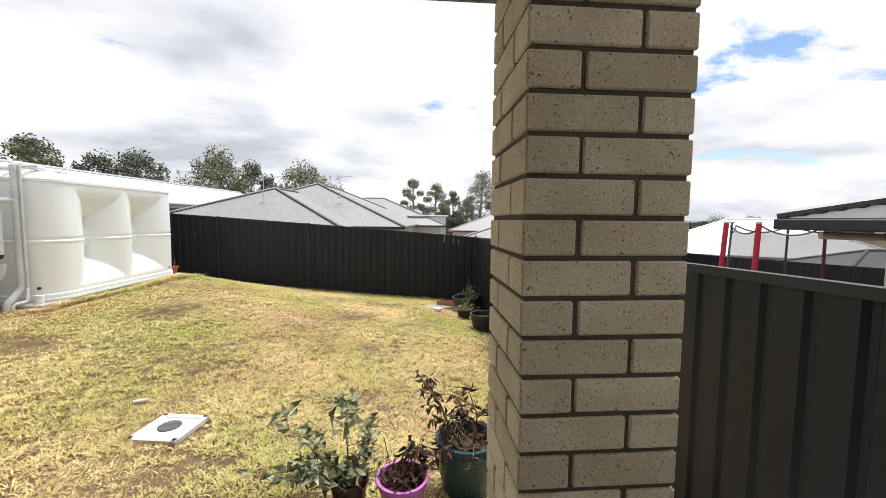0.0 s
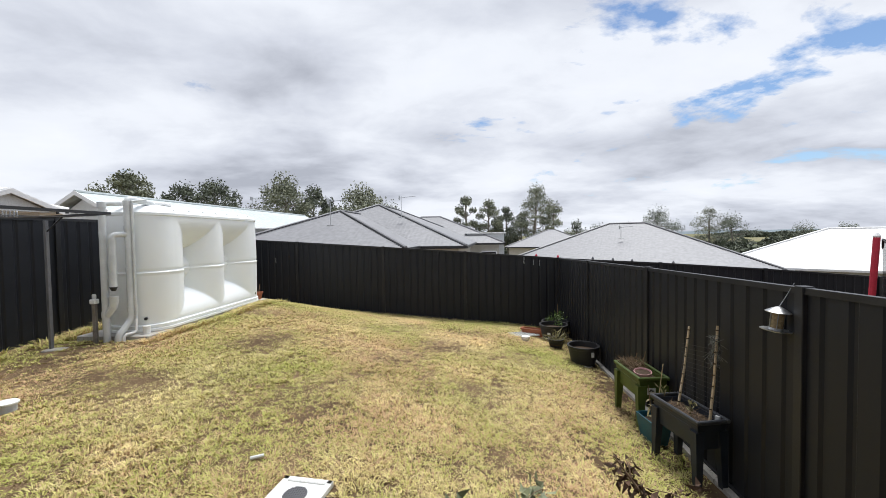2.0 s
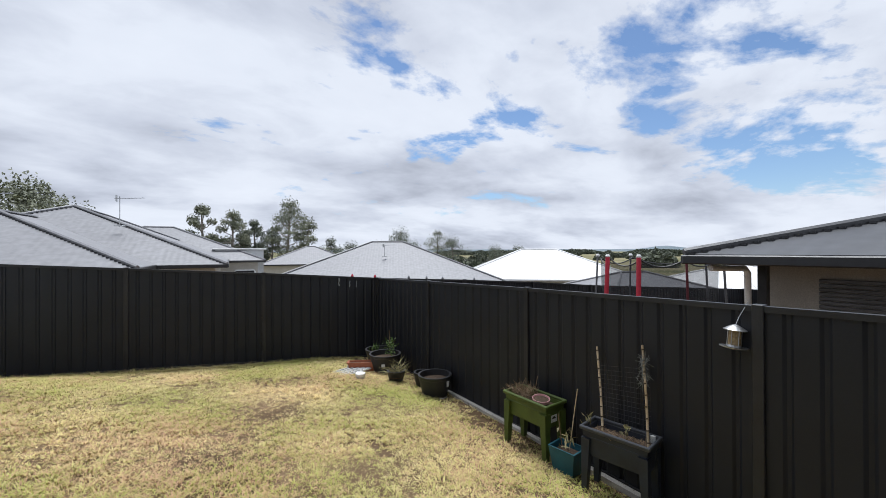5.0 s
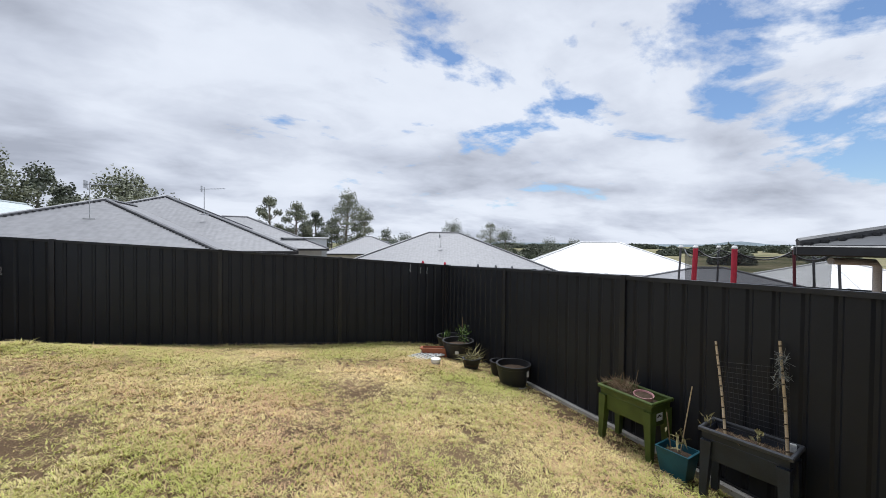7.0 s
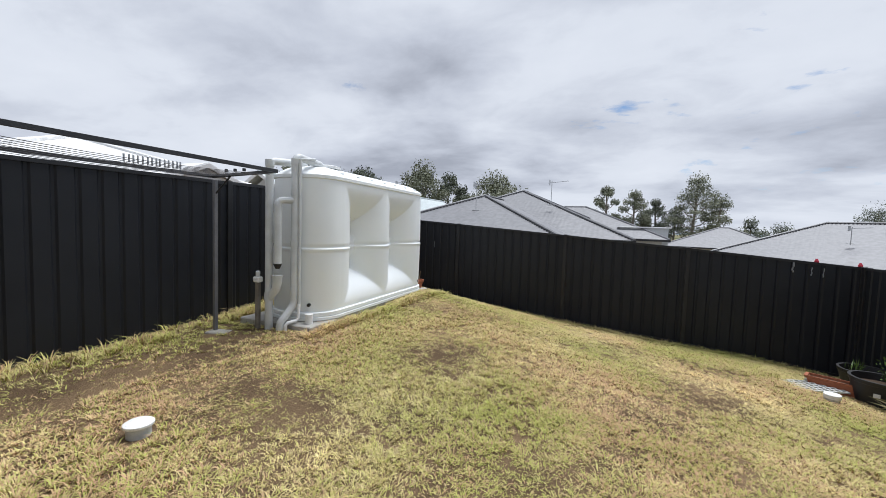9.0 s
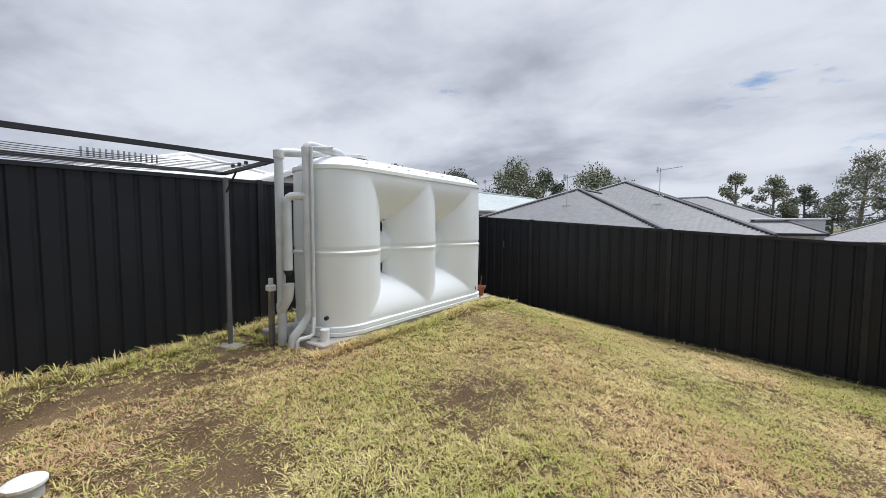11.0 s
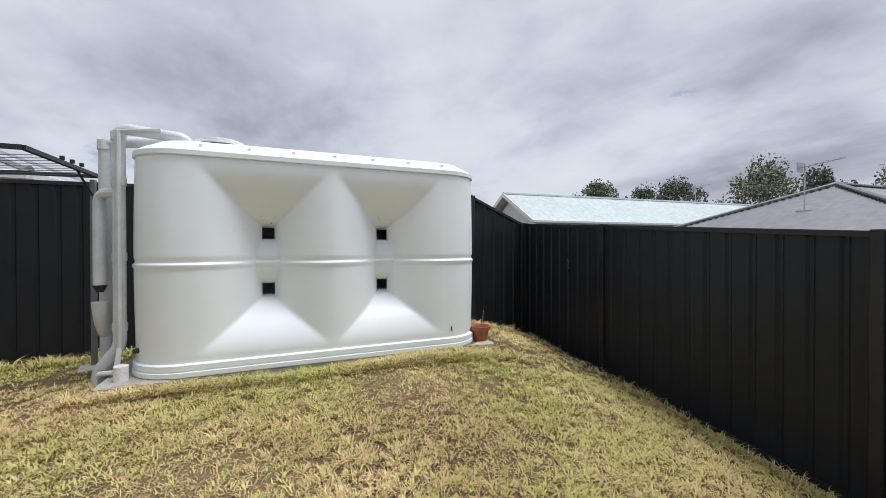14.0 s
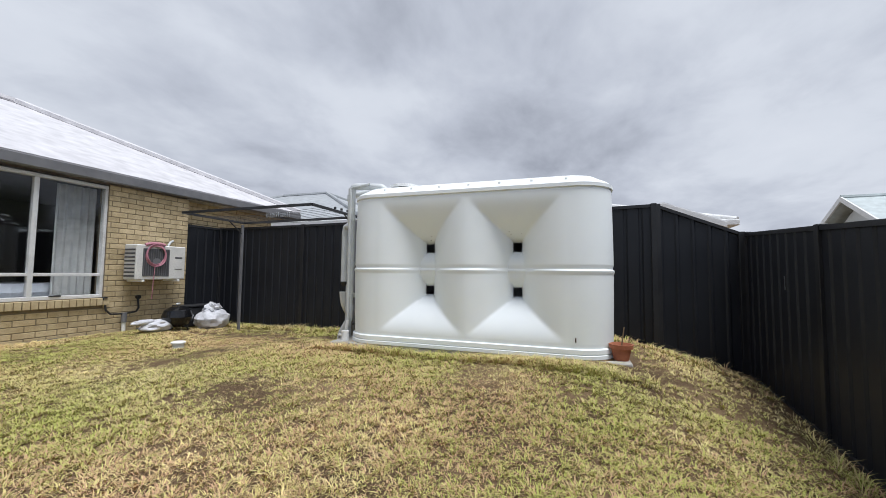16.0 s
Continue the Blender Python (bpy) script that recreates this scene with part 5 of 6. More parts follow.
def round_pot(name, x, y, r, h, mat, label, rim=0.025, taper=0.72, sx=1.0):
    root = thing(name, pose(x, y, gz(x, y) - 0.01), label, "plant pot")
    part("pot", Shape().lathe([(r * taper, 0), (r * taper * 1.02, 0.02), (r * 0.97, h - 0.05), (r, h - 0.045), (r + rim * 0.3, h), (r - rim, h), (r - rim * 1.3, h - 0.1)], (0, 0, 0), 32, sx), mat, root, smooth=True)
    part("soil", Shape().lathe([(r * 0.88, h - 0.11), (r * 0.9, h - 0.09)], (0, 0, 0), 24, sx), soil, root)
    return root


bp = round_pot("plant_pot", 1.93, 7.13, 0.26, 0.34, black_plastic, "wide black plastic tub beside the fence")
part("emblem", Shape().box((0.10, -0.245, 0.235), (0.05, 0.012, 0.08), 22, 0.004), paper, bp)
part("handle_wire", Shape().tube([(-0.03, -0.22, 0.03), (0.03, -0.235, 0.025), (0.1, -0.21, 0.03)], 0.008, 6), gal, bp)
p3 = round_pot("plant_pot", 1.60, 7.92, 0.15, 0.2, black_plastic, "black pot with a spiky straw-coloured plant")
part("strap_leaves", leaves(70, lambda: ((random.gauss(0, .02), random.gauss(0, .02), 0.18), (random.gauss(0, 1), random.gauss(0, 1), random.uniform(0.1, 1.1))), 0.3, 0.045, 0.15, 0.5), spike_leaf, p3, "arching straw and green leaves")
p4 = round_pot("plant_pot", 1.66, 8.62, 0.29, 0.36, black_plastic, "large black tub with a small leafy shrub")
part("shrub", leaves(130, lambda: ((0.10 + random.gauss(0, .05), random.gauss(0, .05), random.uniform(0.33, 0.62)), (random.gauss(0, 1), random.gauss(0, 1), random.gauss(0.6, .8))), 0.06, 0.45), fresh_leaf, p4, "fresh green leaves")
part("stem", Shape().tube([(0.10, 0, 0.25), (0.10, 0.01, 0.45), (0.08, 0, 0.78)], 0.005, 5), dry_stem, p4)
part("label_sticker", Shape().box((-0.13, -0.245, 0.2), (0.06, 0.006, 0.05), -28, 0), paper, p4)
p5 = round_pot("plant_pot", 1.79, 9.27, 0.29, 0.34, black_plastic, "large black tub near the fence corner")
part("weed", leaves(20, lambda: ((-0.1 + random.gauss(0, .04), random.gauss(0, .04), 0.3), (random.gauss(0, .5), random.gauss(0, .5), 1)), 0.16, 0.1), fresh_leaf, p5)
p6 = round_pot("plant_pot", 1.95, 7.60, 0.15, 0.26, black_plastic, "plain black pot against the fence")
tr = thing("window_box", pose(1.29, 8.76, gz(1.29, 8.76) + 0.005, 0, 0, -24), "terracotta plastic trough planter on the lawn", "planter")
vs = []
for z, k in ((0.0, 0.8), (0.14, 0.96), (0.145, 1.04), (0.165, 1.04), (0.165, 0.92), (0.06, 0.78)):
    vs += [(-0.29 * k, -0.085 * k, z), (0.29 * k, -0.085 * k, z), (0.29 * k, 0.085 * k, z), (-0.29 * k, 0.085 * k, z)]
part("trough", Shape().add(vs, [(0, 3, 2, 1), (20, 21, 22, 23)] + [(4 * i + k, 4 * i + (k + 1) % 4, 4 * i + 4 + (k + 1) % 4, 4 * i + 4 + k) for i in range(5) for k in range(4)]), terracotta, tr)
part("soil", Shape().box((0, 0, 0.125), (0.5, 0.13, 0.02), 0, 0), soil, tr)
part("plug", Shape().box((-0.285, 0.0, 0.08), (0.03, 0.04, 0.04), 0, 0.01), pvc_white, tr)
gm = thing("drain_grid", pose(1.04, 8.64, gz(1.04, 8.64) + 0.035, 0, 0, 20), "grey plastic grid panel lying on the lawn", "grid panel")
for k in range(9):
    part("grid_bar", Shape().box((-0.28 + k * 0.07, 0, 0), (0.014, 0.36, 0.02), 0, 0), pvc, gm)
for k in range(6):
    part("grid_bar", Shape().box((0, -0.175 + k * 0.07, 0.002), (0.57, 0.014, 0.02), 0, 0), pvc, gm)
wp = thing("small_pot", pose(1.04, 8.14, gz(1.04, 8.14) - 0.01), "small white plastic pot on the lawn", "plant pot")
part("pot", Shape().lathe([(0.065, 0), (0.075, 0.05), (0.078, 0.055)], (0, 0, 0), 20), pvc, wp, smooth=True)
part("lid", Shape().lathe([(0.082, 0.055), (0.084, 0.10), (0.078, 0.105)], (0, 0, 0), 20), pvc_white, wp, smooth=True)

# ---- bird feeder on the fence post ----
bf = thing("bird_feeder", pose(2.315, 3.165, 1.045, 2, 5, 0) @ Matrix.Scale(0.84, 4), "silver metal bird feeder hung from the fence post", "bird feeder")
part("tray", Shape().lathe([(0.02, 0.0), (0.08, 0.012), (0.105, 0.018), (0.107, 0.024), (0.08, 0.02), (0.03, 0.01)], (0, 0, 0), 24), gal, bf, smooth=True)
part("seed_column", Shape().lathe([(0.045, 0.02), (0.045, 0.17)], (0, 0, 0), 16), seed, bf, smooth=True)
part("cage", Shape().lathe([(0.05, 0.02), (0.052, 0.03), (0.05, 0.04)], (0, 0, 0), 16), gal, bf)
for k in range(6):
    a = 2 * math.pi * k / 6
    part("cage_bar", Shape().tube([(0.05 * math.cos(a), 0.05 * math.sin(a), 0.03), (0.05 * math.cos(a), 0.05 * math.sin(a), 0.18)], 0.003, 4), gal, bf)
part("roof", Shape().lathe([(0.085, 0.165), (0.088, 0.17), (0.05, 0.195), (0.015, 0.215)], (0, 0, 0), 24), gal, bf, smooth=True)
part("hanging_wire", Shape().tube([(0, 0, 0.21), (0.025, -0.01, 0.28), (0.045, -0.06, 0.42)], 0.003, 4), gal, bf)

# ---- pots at the patio's edge ----
tl = thing("plant_pot", pose(1.27, 2.11, gz(1.27, 2.11) - 0.01) @ Matrix.Scale(1.18, 4), "dark teal glazed pot with a withered plant", "plant pot")
part("pot", Shape().lathe([(0.11, 0), (0.145, 0.15), (0.155, 0.29), (0.165, 0.30), (0.165, 0.325), (0.145, 0.325), (0.135, 0.22)], (0, 0, 0), 28), teal_glaze, tl, smooth=True)
part("soil", Shape().lathe([(0.13, 0.23), (0.138, 0.24)], (0, 0, 0), 20), soil, tl)


def twig(base, tip, r, kids, length, parent, mat, leafmat, leafn, leafsize, name="branch", droop=0.6):
    """A crooked branch with side twigs and leaves on them."""
    b, t = Vector(base), Vector(tip)
    ax = [b.lerp(t, i / 5) + Vector((random.gauss(0, .012), random.gauss(0, .012), random.gauss(0, .008))) * (i > 0) for i in range(6)]
    s = Shape().tube(ax, [r * (1 - 0.13 * i) for i in range(6)], 6)
    spots = [p for p in ax[2:]]
    for _ in range(kids):
        k = random.randint(1, 5)
        d = Vector((random.gauss(0, 1), random.gauss(0, 1), random.gauss(0.5, .6))).normalized() * length * random.uniform(0.5, 1.1)
        m = ax[k] + d * 0.5 + Vector((0, 0, 0.01))
        e = ax[k] + d + Vector((0, 0, -0.02))
        s.tube([ax[k], m, e], [r * 0.4, r * 0.3, r * 0.2], 4)
        spots += [m, e, ax[k].lerp(e, 0.75), m.lerp(e, 0.5)]
    part(name, s, mat, parent)

    def pick():
        p = random.choice(spots)
        return p + Vector((random.gauss(0, .008), random.gauss(0, .008), random.gauss(0, .008))), (random.gauss(0, 1), random.gauss(0, 1), random.gauss(-droop, .7))
    part("foliage", leaves(leafn, pick, leafsize, 0.36, 0.2, 0.7), leafmat, parent)


twig((0.0, 0, 0.22), (-0.26, 0.02, 0.66), 0.011, 7, 0.15, tl, dry_stem, brown_leaf, 130, 0.055)
twig((0.02, 0, 0.22), (0.06, -0.03, 0.52), 0.008, 9, 0.2, tl, dry_stem, brown_leaf, 130, 0.055)
twig((-0.02, -0.02, 0.22), (-0.3, -0.2, 0.36), 0.007, 8, 0.16, tl, dry_stem, brown_leaf, 140, 0.055)
part("dead_stems", leaves(120, lambda: ((random.gauss(0, .07), random.gauss(0, .07), 0.26), (random.gauss(0, 1), random.gauss(0, 1), random.uniform(0.1, .8))), 0.16, 0.04), dry_stem, tl, "dead twigs over the rim")
pp = thing("plant_pot", pose(0.90, 1.84, gz(0.90, 1.84) - 0.01), "bright purple plastic pot of dead plants", "plant pot")
part("pot", Shape().lathe([(0.095, 0), (0.13, 0.19), (0.14, 0.195), (0.145, 0.225), (0.128, 0.225), (0.118, 0.16)], (0, 0, 0), 28), purple_plastic, pp, smooth=True)
part("soil", Shape().lathe([(0.115, 0.165), (0.122, 0.175)], (0, 0, 0), 20), soil, pp)
part("dead_growth", leaves(260, lambda: ((random.gauss(0, .055), random.gauss(0, .055), 0.18 + random.uniform(0, .06)), (random.gauss(0, 1), random.gauss(0, 1), random.uniform(0.1, 1))), 0.07, 0.2), brown_leaf, pp, "brown shrivelled growth")
for k in range(4):
    a = random.uniform(0, 6.28)
    part("dry_stem", Shape().tube([(0.03 * math.cos(a), 0.03 * math.sin(a), 0.16), (0.07 * math.cos(a), 0.07 * math.sin(a), 0.3), (0.11 * math.cos(a), 0.1 * math.sin(a), 0.36 + 0.04 * k)], 0.003, 4), dry_stem, pp)
op = thing("plant_pot", pose(0.61, 1.83, gz(0.61, 1.83) - 0.01), "dark maroon pot with a grey-green olive bush", "plant pot")
part("pot", Shape().lathe([(0.075, 0), (0.10, 0.17), (0.108, 0.175), (0.108, 0.205), (0.09, 0.2), (0.085, 0.15)], (0, 0, 0), 24), maroon, op, smooth=True)
part("soil", Shape().lathe([(0.082, 0.15), (0.088, 0.16)], (0, 0, 0), 18), soil, op)
for tip in ((-0.03, 0.14, 0.60), (-0.36, 0.1, 0.42), (-0.22, 0.02, 0.38), (0.1, 0.06, 0.42), (-0.16, -0.1, 0.34), (-0.55, 0.05, 0.18), (-0.4, -0.05, 0.2)):
    twig((-0.02, 0, 0.15), tip, 0.006, 5, 0.12, op, dry_stem, sage_leaf, 52, 0.095, droop=-0.4)

# ---- air conditioner and clutter by the house wall (house axes) ----
ac = thing("air_conditioner", HM @ pose(-6.2, 0.60, 1.03), "cream wall-hung air conditioner outdoor unit", "air conditioner")
part("casing", Shape().box((0, 0.20, 0.31), (0.84, 0.30, 0.58), 0, 0.015), ac_white, ac)
part("fan_grille", Shape().box((0.10, 0.353, 0.31), (0.44, 0.012, 0.46), 0, 0.004), ac_dark, ac, "dark square fan grille")
for k in range(12):
    part("grille_wire", Shape().box((-0.10 + k * 0.037, 0.362, 0.31), (0.005, 0.006, 0.46), 0, 0), grey_paint, ac)
part("fan_hub", Shape().tube([(0.10, 0.355, 0.31), (0.10, 0.368, 0.31)], 0.07, 16), grey_paint, ac)
for k in range(8):
    part("side_louvre", Shape().box((0.424, 0.20, 0.08 + k * 0.062), (0.012, 0.24, 0.026), 0, 0.002), ac_dark, ac)
part("maker_mark", Shape().box((-0.29, 0.3515, 0.40), (0.13, 0.003, 0.028), 0, 0), ac_dark, ac)
part("maker_mark", Shape().box((-0.29, 0.3515, 0.2), (0.13, 0.003, 0.012), 0, 0), ac_dark, ac)
for xx in (-0.3, 0.3):
    part("bracket", Shape().box((xx, 0.17, 0.0), (0.04, 0.38, 0.035), 0, 0.004), pvc_white, ac)
part("valve_pipe", Shape().tube([(-0.30, 0.05, 0.62), (-0.36, 0.04, 0.70), (-0.42, 0.01, 0.72)], 0.02, 8), pvc, ac)
hose = thing("cable_coil", HM @ pose(-6.08, 0.975, 1.64), "pink hose coil hung over the outdoor unit", "hose")
for k in range(4):
    pts = [(0.17 * math.cos(a) * (1 - .05 * k), 0.012 * math.sin(a * 2 + k), -0.18 + (0.19 - 0.012 * k) * math.sin(a)) for a in (2 * math.pi * i / 28 for i in range(29))]
    part("loop", Shape().tube(pts, 0.007, 6, False), pink_cable, hose)
part("bundle", Shape().tube([(-0.15, -0.02, 0.0), (-0.05, -0.03, 0.02), (0.08, -0.02, 0.015), (0.17, -0.03, -0.01)], 0.025, 8), pink_cable, hose)
part("tail", Shape().tube([(0.02, 0.01, -0.36), (0.03, 0.0, -0.6), (0.03, -0.02, -0.92)], 0.006, 5), pink_cable, hose)
tap = thing("gas_tee", HM @ pose(-5.83, 0.66, 0.15), "black pipe tee with a white riser on the wall", "pipe")
part("riser", Shape().tube([(0, 0, 0), (0, 0, 0.2)], 0.028, 10), pvc_white, tap, smooth=True)
part("valve", Shape().tube([(0, 0, 0.2), (0, 0, 0.36)], 0.04, 10), grey_paint, tap)
part("cross_pipe", Shape().tube([(0.28, -0.03, 0.58), (0.27, 0.0, 0.42), (0.2, 0, 0.35), (0, 0, 0.34), (-0.18, 0, 0.36), (-0.22, 0, 0.42), (-0.22, -0.03, 0.58)], 0.015, 8), black_plastic, tap, smooth=True)
for xx in (0.28, -0.22):
    part("flange", Shape().tube([(xx, -0.05, 0.6), (xx, 0.0, 0.6)], 0.034, 10), black_plastic, tap)

bag = thing("sack", pose(-5.78, 1.72, gz(-5.78, 1.72)), "crumpled white plastic sack by the wall", "sack")


def lumpy(r, c, seed_, n=18, rough=0.22, flat=0.0):
    s, vs, fs = Shape(), [], []
    for i in range(n + 1):
        th = math.pi * i / n
        for k in range(2 * n):
            ph = math.pi * k / n
            d = Vector((math.sin(th) * math.cos(ph), math.sin(th) * math.sin(ph), math.cos(th)))
            q = 1 + rough * noise.noise(d * 2.3 + Vector((seed_, 0, 0))) + rough * 0.6 * abs(noise.noise(d * 6 + Vector((0, seed_, 0))))
            vs.append((c[0] + d.x * r[0] * q, c[1] + d.y * r[1] * q, max(flat, c[2] + d.z * r[2] * q)))
    for i in range(n):
        for k in range(2 * n):
            fs.append((i * 2 * n + k, i * 2 * n + (k + 1) % (2 * n), (i + 1) * 2 * n + (k + 1) % (2 * n), (i + 1) * 2 * n + k))
    return s.add(vs, fs)


part("sack_body", lumpy((0.30, 0.24, 0.19), (0, 0, 0.15), 3.0), bag_white, bag, smooth=True)
part("sack_neck", lumpy((0.14, 0.10, 0.10), (0.02, 0.0, 0.36), 8.0, 12, 0.5), bag_white, bag)
bq = thing("kettle_barbecue", pose(-5.15, 1.68, gz(-5.15, 1.68)), "black enamel kettle barbecue lying in the corner", "barbecue")
part("bowl", Shape().lathe([(0.05, 0.06), (0.16, 0.10), (0.225, 0.19), (0.235, 0.24)], (0, 0, 0), 28), enamel, bq, smooth=True)
part("lid", Shape().lathe([(0.24, 0.24), (0.235, 0.26), (0.2, 0.35), (0.11, 0.41), (0.02, 0.425)], (0, 0, 0), 28), enamel, bq, smooth=True)
part("lid_handle", Shape().box((0, 0, 0.46), (0.1, 0.03, 0.03), 30, 0.008), pvc_white, bq)
for a in (20, 140, 260):
    part("leg", Shape().tube([(0.12 * math.cos(radians(a)), 0.12 * math.sin(radians(a)), 0.12), (0.17 * math.cos(radians(a)), 0.17 * math.sin(radians(a)), 0.0)], 0.012, 6), dark_steel, bq)
b2 = thing("sack", pose(-4.88, 1.62, gz(-4.88, 1.62), 0, 0, 10), "flat white feed sack beside the barbecue", "sack")
part("sack_body", lumpy((0.30, 0.16, 0.10), (0, 0, 0.10), 12.0), bag_white, b2, smooth=True)
part("sack_corner", lumpy((0.2, 0.05, 0.04), (0.28, 0.02, 0.19), 5.0, 10), bag_white, b2, smooth=True)
sk = thing("crate", pose(-5.62, 1.36, gz(-5.62, 1.36), 0, 0, 4), "black plastic crate behind the sack", "crate")
part("crate_body", Shape().box((0, 0, 0.2), (0.5, 0.26, 0.36), 0, 0.02), black_plastic, sk)
part("crate_lid", Shape().box((0, 0, 0.40), (0.56, 0.3, 0.035), -6, 0.01), black_plastic, sk)

# ---- trampoline next door ----
TX, TY, TR_ = 8.55, 7.75, 1.42
tg = -0.75
tm = thing("trampoline", pose(TX, TY, tg), "round trampoline with red padded poles and dark net", "trampoline")
tops = []
for k, a in enumerate((200, 168, 110, 58, 338, 300, 238)):
    r = radians(a)
    x, y = TR_ * math.cos(r), TR_ * math.sin(r)
    red = k in (0, 1)
    part("pole", Shape().tube([(x * 1.06, y * 1.06, 0.0), (x * 1.05, y * 1.05, 0.9), (x * 1.0, y * 1.0, 2.36)], 0.05 if red else 0.025, 10), red_paint if red else dark_red if k == 6 else grey_paint, tm, "bright red padded pole" if red else "", smooth=True)
    part("pole_cap", Shape().lathe([(0.05, 2.35), (0.055, 2.38), (0.03, 2.42)], (x, y, 0), 12), pvc_white, tm, smooth=True)
    tops.append(Vector((x * 0.94, y * 0.94, 2.30)))
order = sorted(range(7), key=lambda i: math.atan2(tops[i].y, tops[i].x))
for i in range(7):
    p, q = tops[order[i]], tops[order[(i + 1) % 7]]
    nt_, band = Shape(), []
    for j in range(9):
        t = j / 8
        c = p.lerp(q, t)
        s_ = 0.16 * 4 * t * (1 - t)
        nt_.v += [(c.x, c.y, 2.30 - s_), (c.x * 0.98, c.y * 0.98, 0.85)]
        band.append((c.x, c.y, 2.30 - s_))
    nt_.f = [(2 * j, 2 * j + 1, 2 * j + 3, 2 * j + 2) for j in range(8)]
    part("net_panel", nt_, net_m, tm)
    part("net_hem", Shape().tube(band, 0.016, 5), black_plastic, tm)
part("mat", Shape().lathe([(0.05, 0.80), (TR_ * 0.9, 0.82), (TR_ * 0.92, 0.84), (TR_ * 1.02, 0.84), (TR_ * 1.02, 0.80)], (0, 0, 0), 36), black_plastic, tm, smooth=True)

# red clips and a cord along the next yard's fence
for k, x in enumerate((1.5, 2.03, 2.87, 3.35, 3.8, 4.75)):
    z = 1.15 - (x - 2.12) * 0.062
    cc = thing("peg_light", pose(x, 10.27, z), "small red clip light on the fence top" if k < 2 else "small dark clip light on the fence top", "clip light", "clips on the fence")
    part("clip", Shape().lathe([(0.025, 0), (0.032, 0.03), (0.012, 0.07)], (0, 0, 0), 10), red_paint if k < 2 else grey_paint, cc, smooth=True)
    part("base", Shape().box((0, 0, 0.0), (0.03, 0.05, 0.02), 0, 0.003), black_plastic, cc)


# ---- aerials ----
def aerial(m, h, label):
    root = thing("roof_aerial", m, label, "aerial")
    part("mast", Shape().tube([(0, 0, -0.1), (0, 0, h)], 0.02, 6), gal, root)
    part("boom", Shape().tube([(-0.2, 0, h - 0.12), (0.95, 0, h - 0.02)], 0.014, 5), gal, root)
    for k in range(7):
        x = 0.05 + k * 0.14
        part("element", Shape().tube([(x, -0.2, h - 0.1 + 0.09 * x), (x, 0.2, h - 0.1 + 0.09 * x)], 0.008, 4), gal, root)
    part("reflector", Shape().box((-0.12, 0, h - 0.1), (0.02, 0.3, 0.3), 0, 0), gal, root)
    part("foot", Shape().box((0, 0, -0.04), (0.4, 0.12, 0.04), 0, 0.005), gal, root)
    return root


aerial(pose(-5.45, 25.1, 3.05), 1.35, "thin metal television aerial on the grey roof")
aerial(pose(-8.62, 21.2, 2.5), 1.4, "thin metal television aerial on the roof wing")
aerial(pose(11.0, 34.0, 1.35), 1.0, "thin metal aerial on the pale roof")
aerial(pose(14.6, 34.3, 0.6), 1.0, "thin metal aerial by the hip")
aerial(pose(-19.7, 31.0, 4.2), 1.1, "thin metal aerial on the long roof")

# ---- trees ----


def gum_tree(x, y, top, spread, seed_, mat, label, bare=0.42, clumps=16):
    """Forked trunk, limbs and clumped crown of separate leaf sprays."""
    rnd = random.Random(seed_)
    base = gz(x, y)
    H = top - base
    spread *= 1.42
    root = thing("tree", pose(x, y, base - 0.2), label, "tree")
    lean = Vector((rnd.uniform(-.06, .06), rnd.uniform(-.06, .06), 0)) * H
    trunk = [Vector((0, 0, 0)), lean * 0.3 + Vector((0, 0, H * 0.3)), lean * 0.7 + Vector((0, 0, H * 0.6)), lean + Vector((0, 0, H * 0.92))]
    w = 0.022 * H
    limbs = Shape().tube(trunk, [w, w * 0.8, w * 0.5, w * 0.15], 7)
    ends = []
    for k in range(clumps):
        t = bare + (1 - bare) * (k + rnd.random()) / clumps
        a = k * 2.4 + rnd.uniform(-.5, .5)
        b0 = trunk[1].lerp(trunk[3], max(0.0, (t - 0.32) / 0.68) * 0.85)
        shape = math.sin(math.pi * min(1.0, 0.18 + 0.9 * (t - bare) / (1 - bare))) ** 0.7
        rad = spread * shape * rnd.uniform(0.45, 1.0)
        e = b0 + Vector((math.cos(a) * rad, math.sin(a) * rad, H * rnd.uniform(0.03, 0.11)))
        limbs.tube([b0, b0.lerp(e, 0.5) + Vector((0, 0, -0.03 * H * rnd.random())), e], [w * 0.32, w * 0.22, w * 0.08], 5)
        ends.append((e, rad))
    part("trunk", limbs, bark, root)
    vs, fs = [], []
    for e, rad in ends:
        cr = spread * rnd.uniform(0.25, 0.43)
        for _ in range(300):
            d = Vector((rnd.gauss(0, 1), rnd.gauss(0, 1), rnd.gauss(0, .5)))
            d = d.normalized() * (rnd.random() ** 0.45) * cr
            c = e + d
            s = rnd.uniform(0.11, 0.26)
            u = Vector((rnd.gauss(0, 1), rnd.gauss(0, 1), rnd.gauss(-.3, 1))).normalized() * s
            v = u.orthogonal().normalized() * s * 0.55
            n = len(vs)
            vs += [tuple(c - u), tuple(c + v), tuple(c + u), tuple(c - v)]
            fs.append((n, n + 1, n + 2, n + 3))
    s = bpy.data.meshes.new("crown")
    s.from_pydata(vs, [], fs)
    s.materials.append(mat)
    part("crown", s, None, root)
    return root


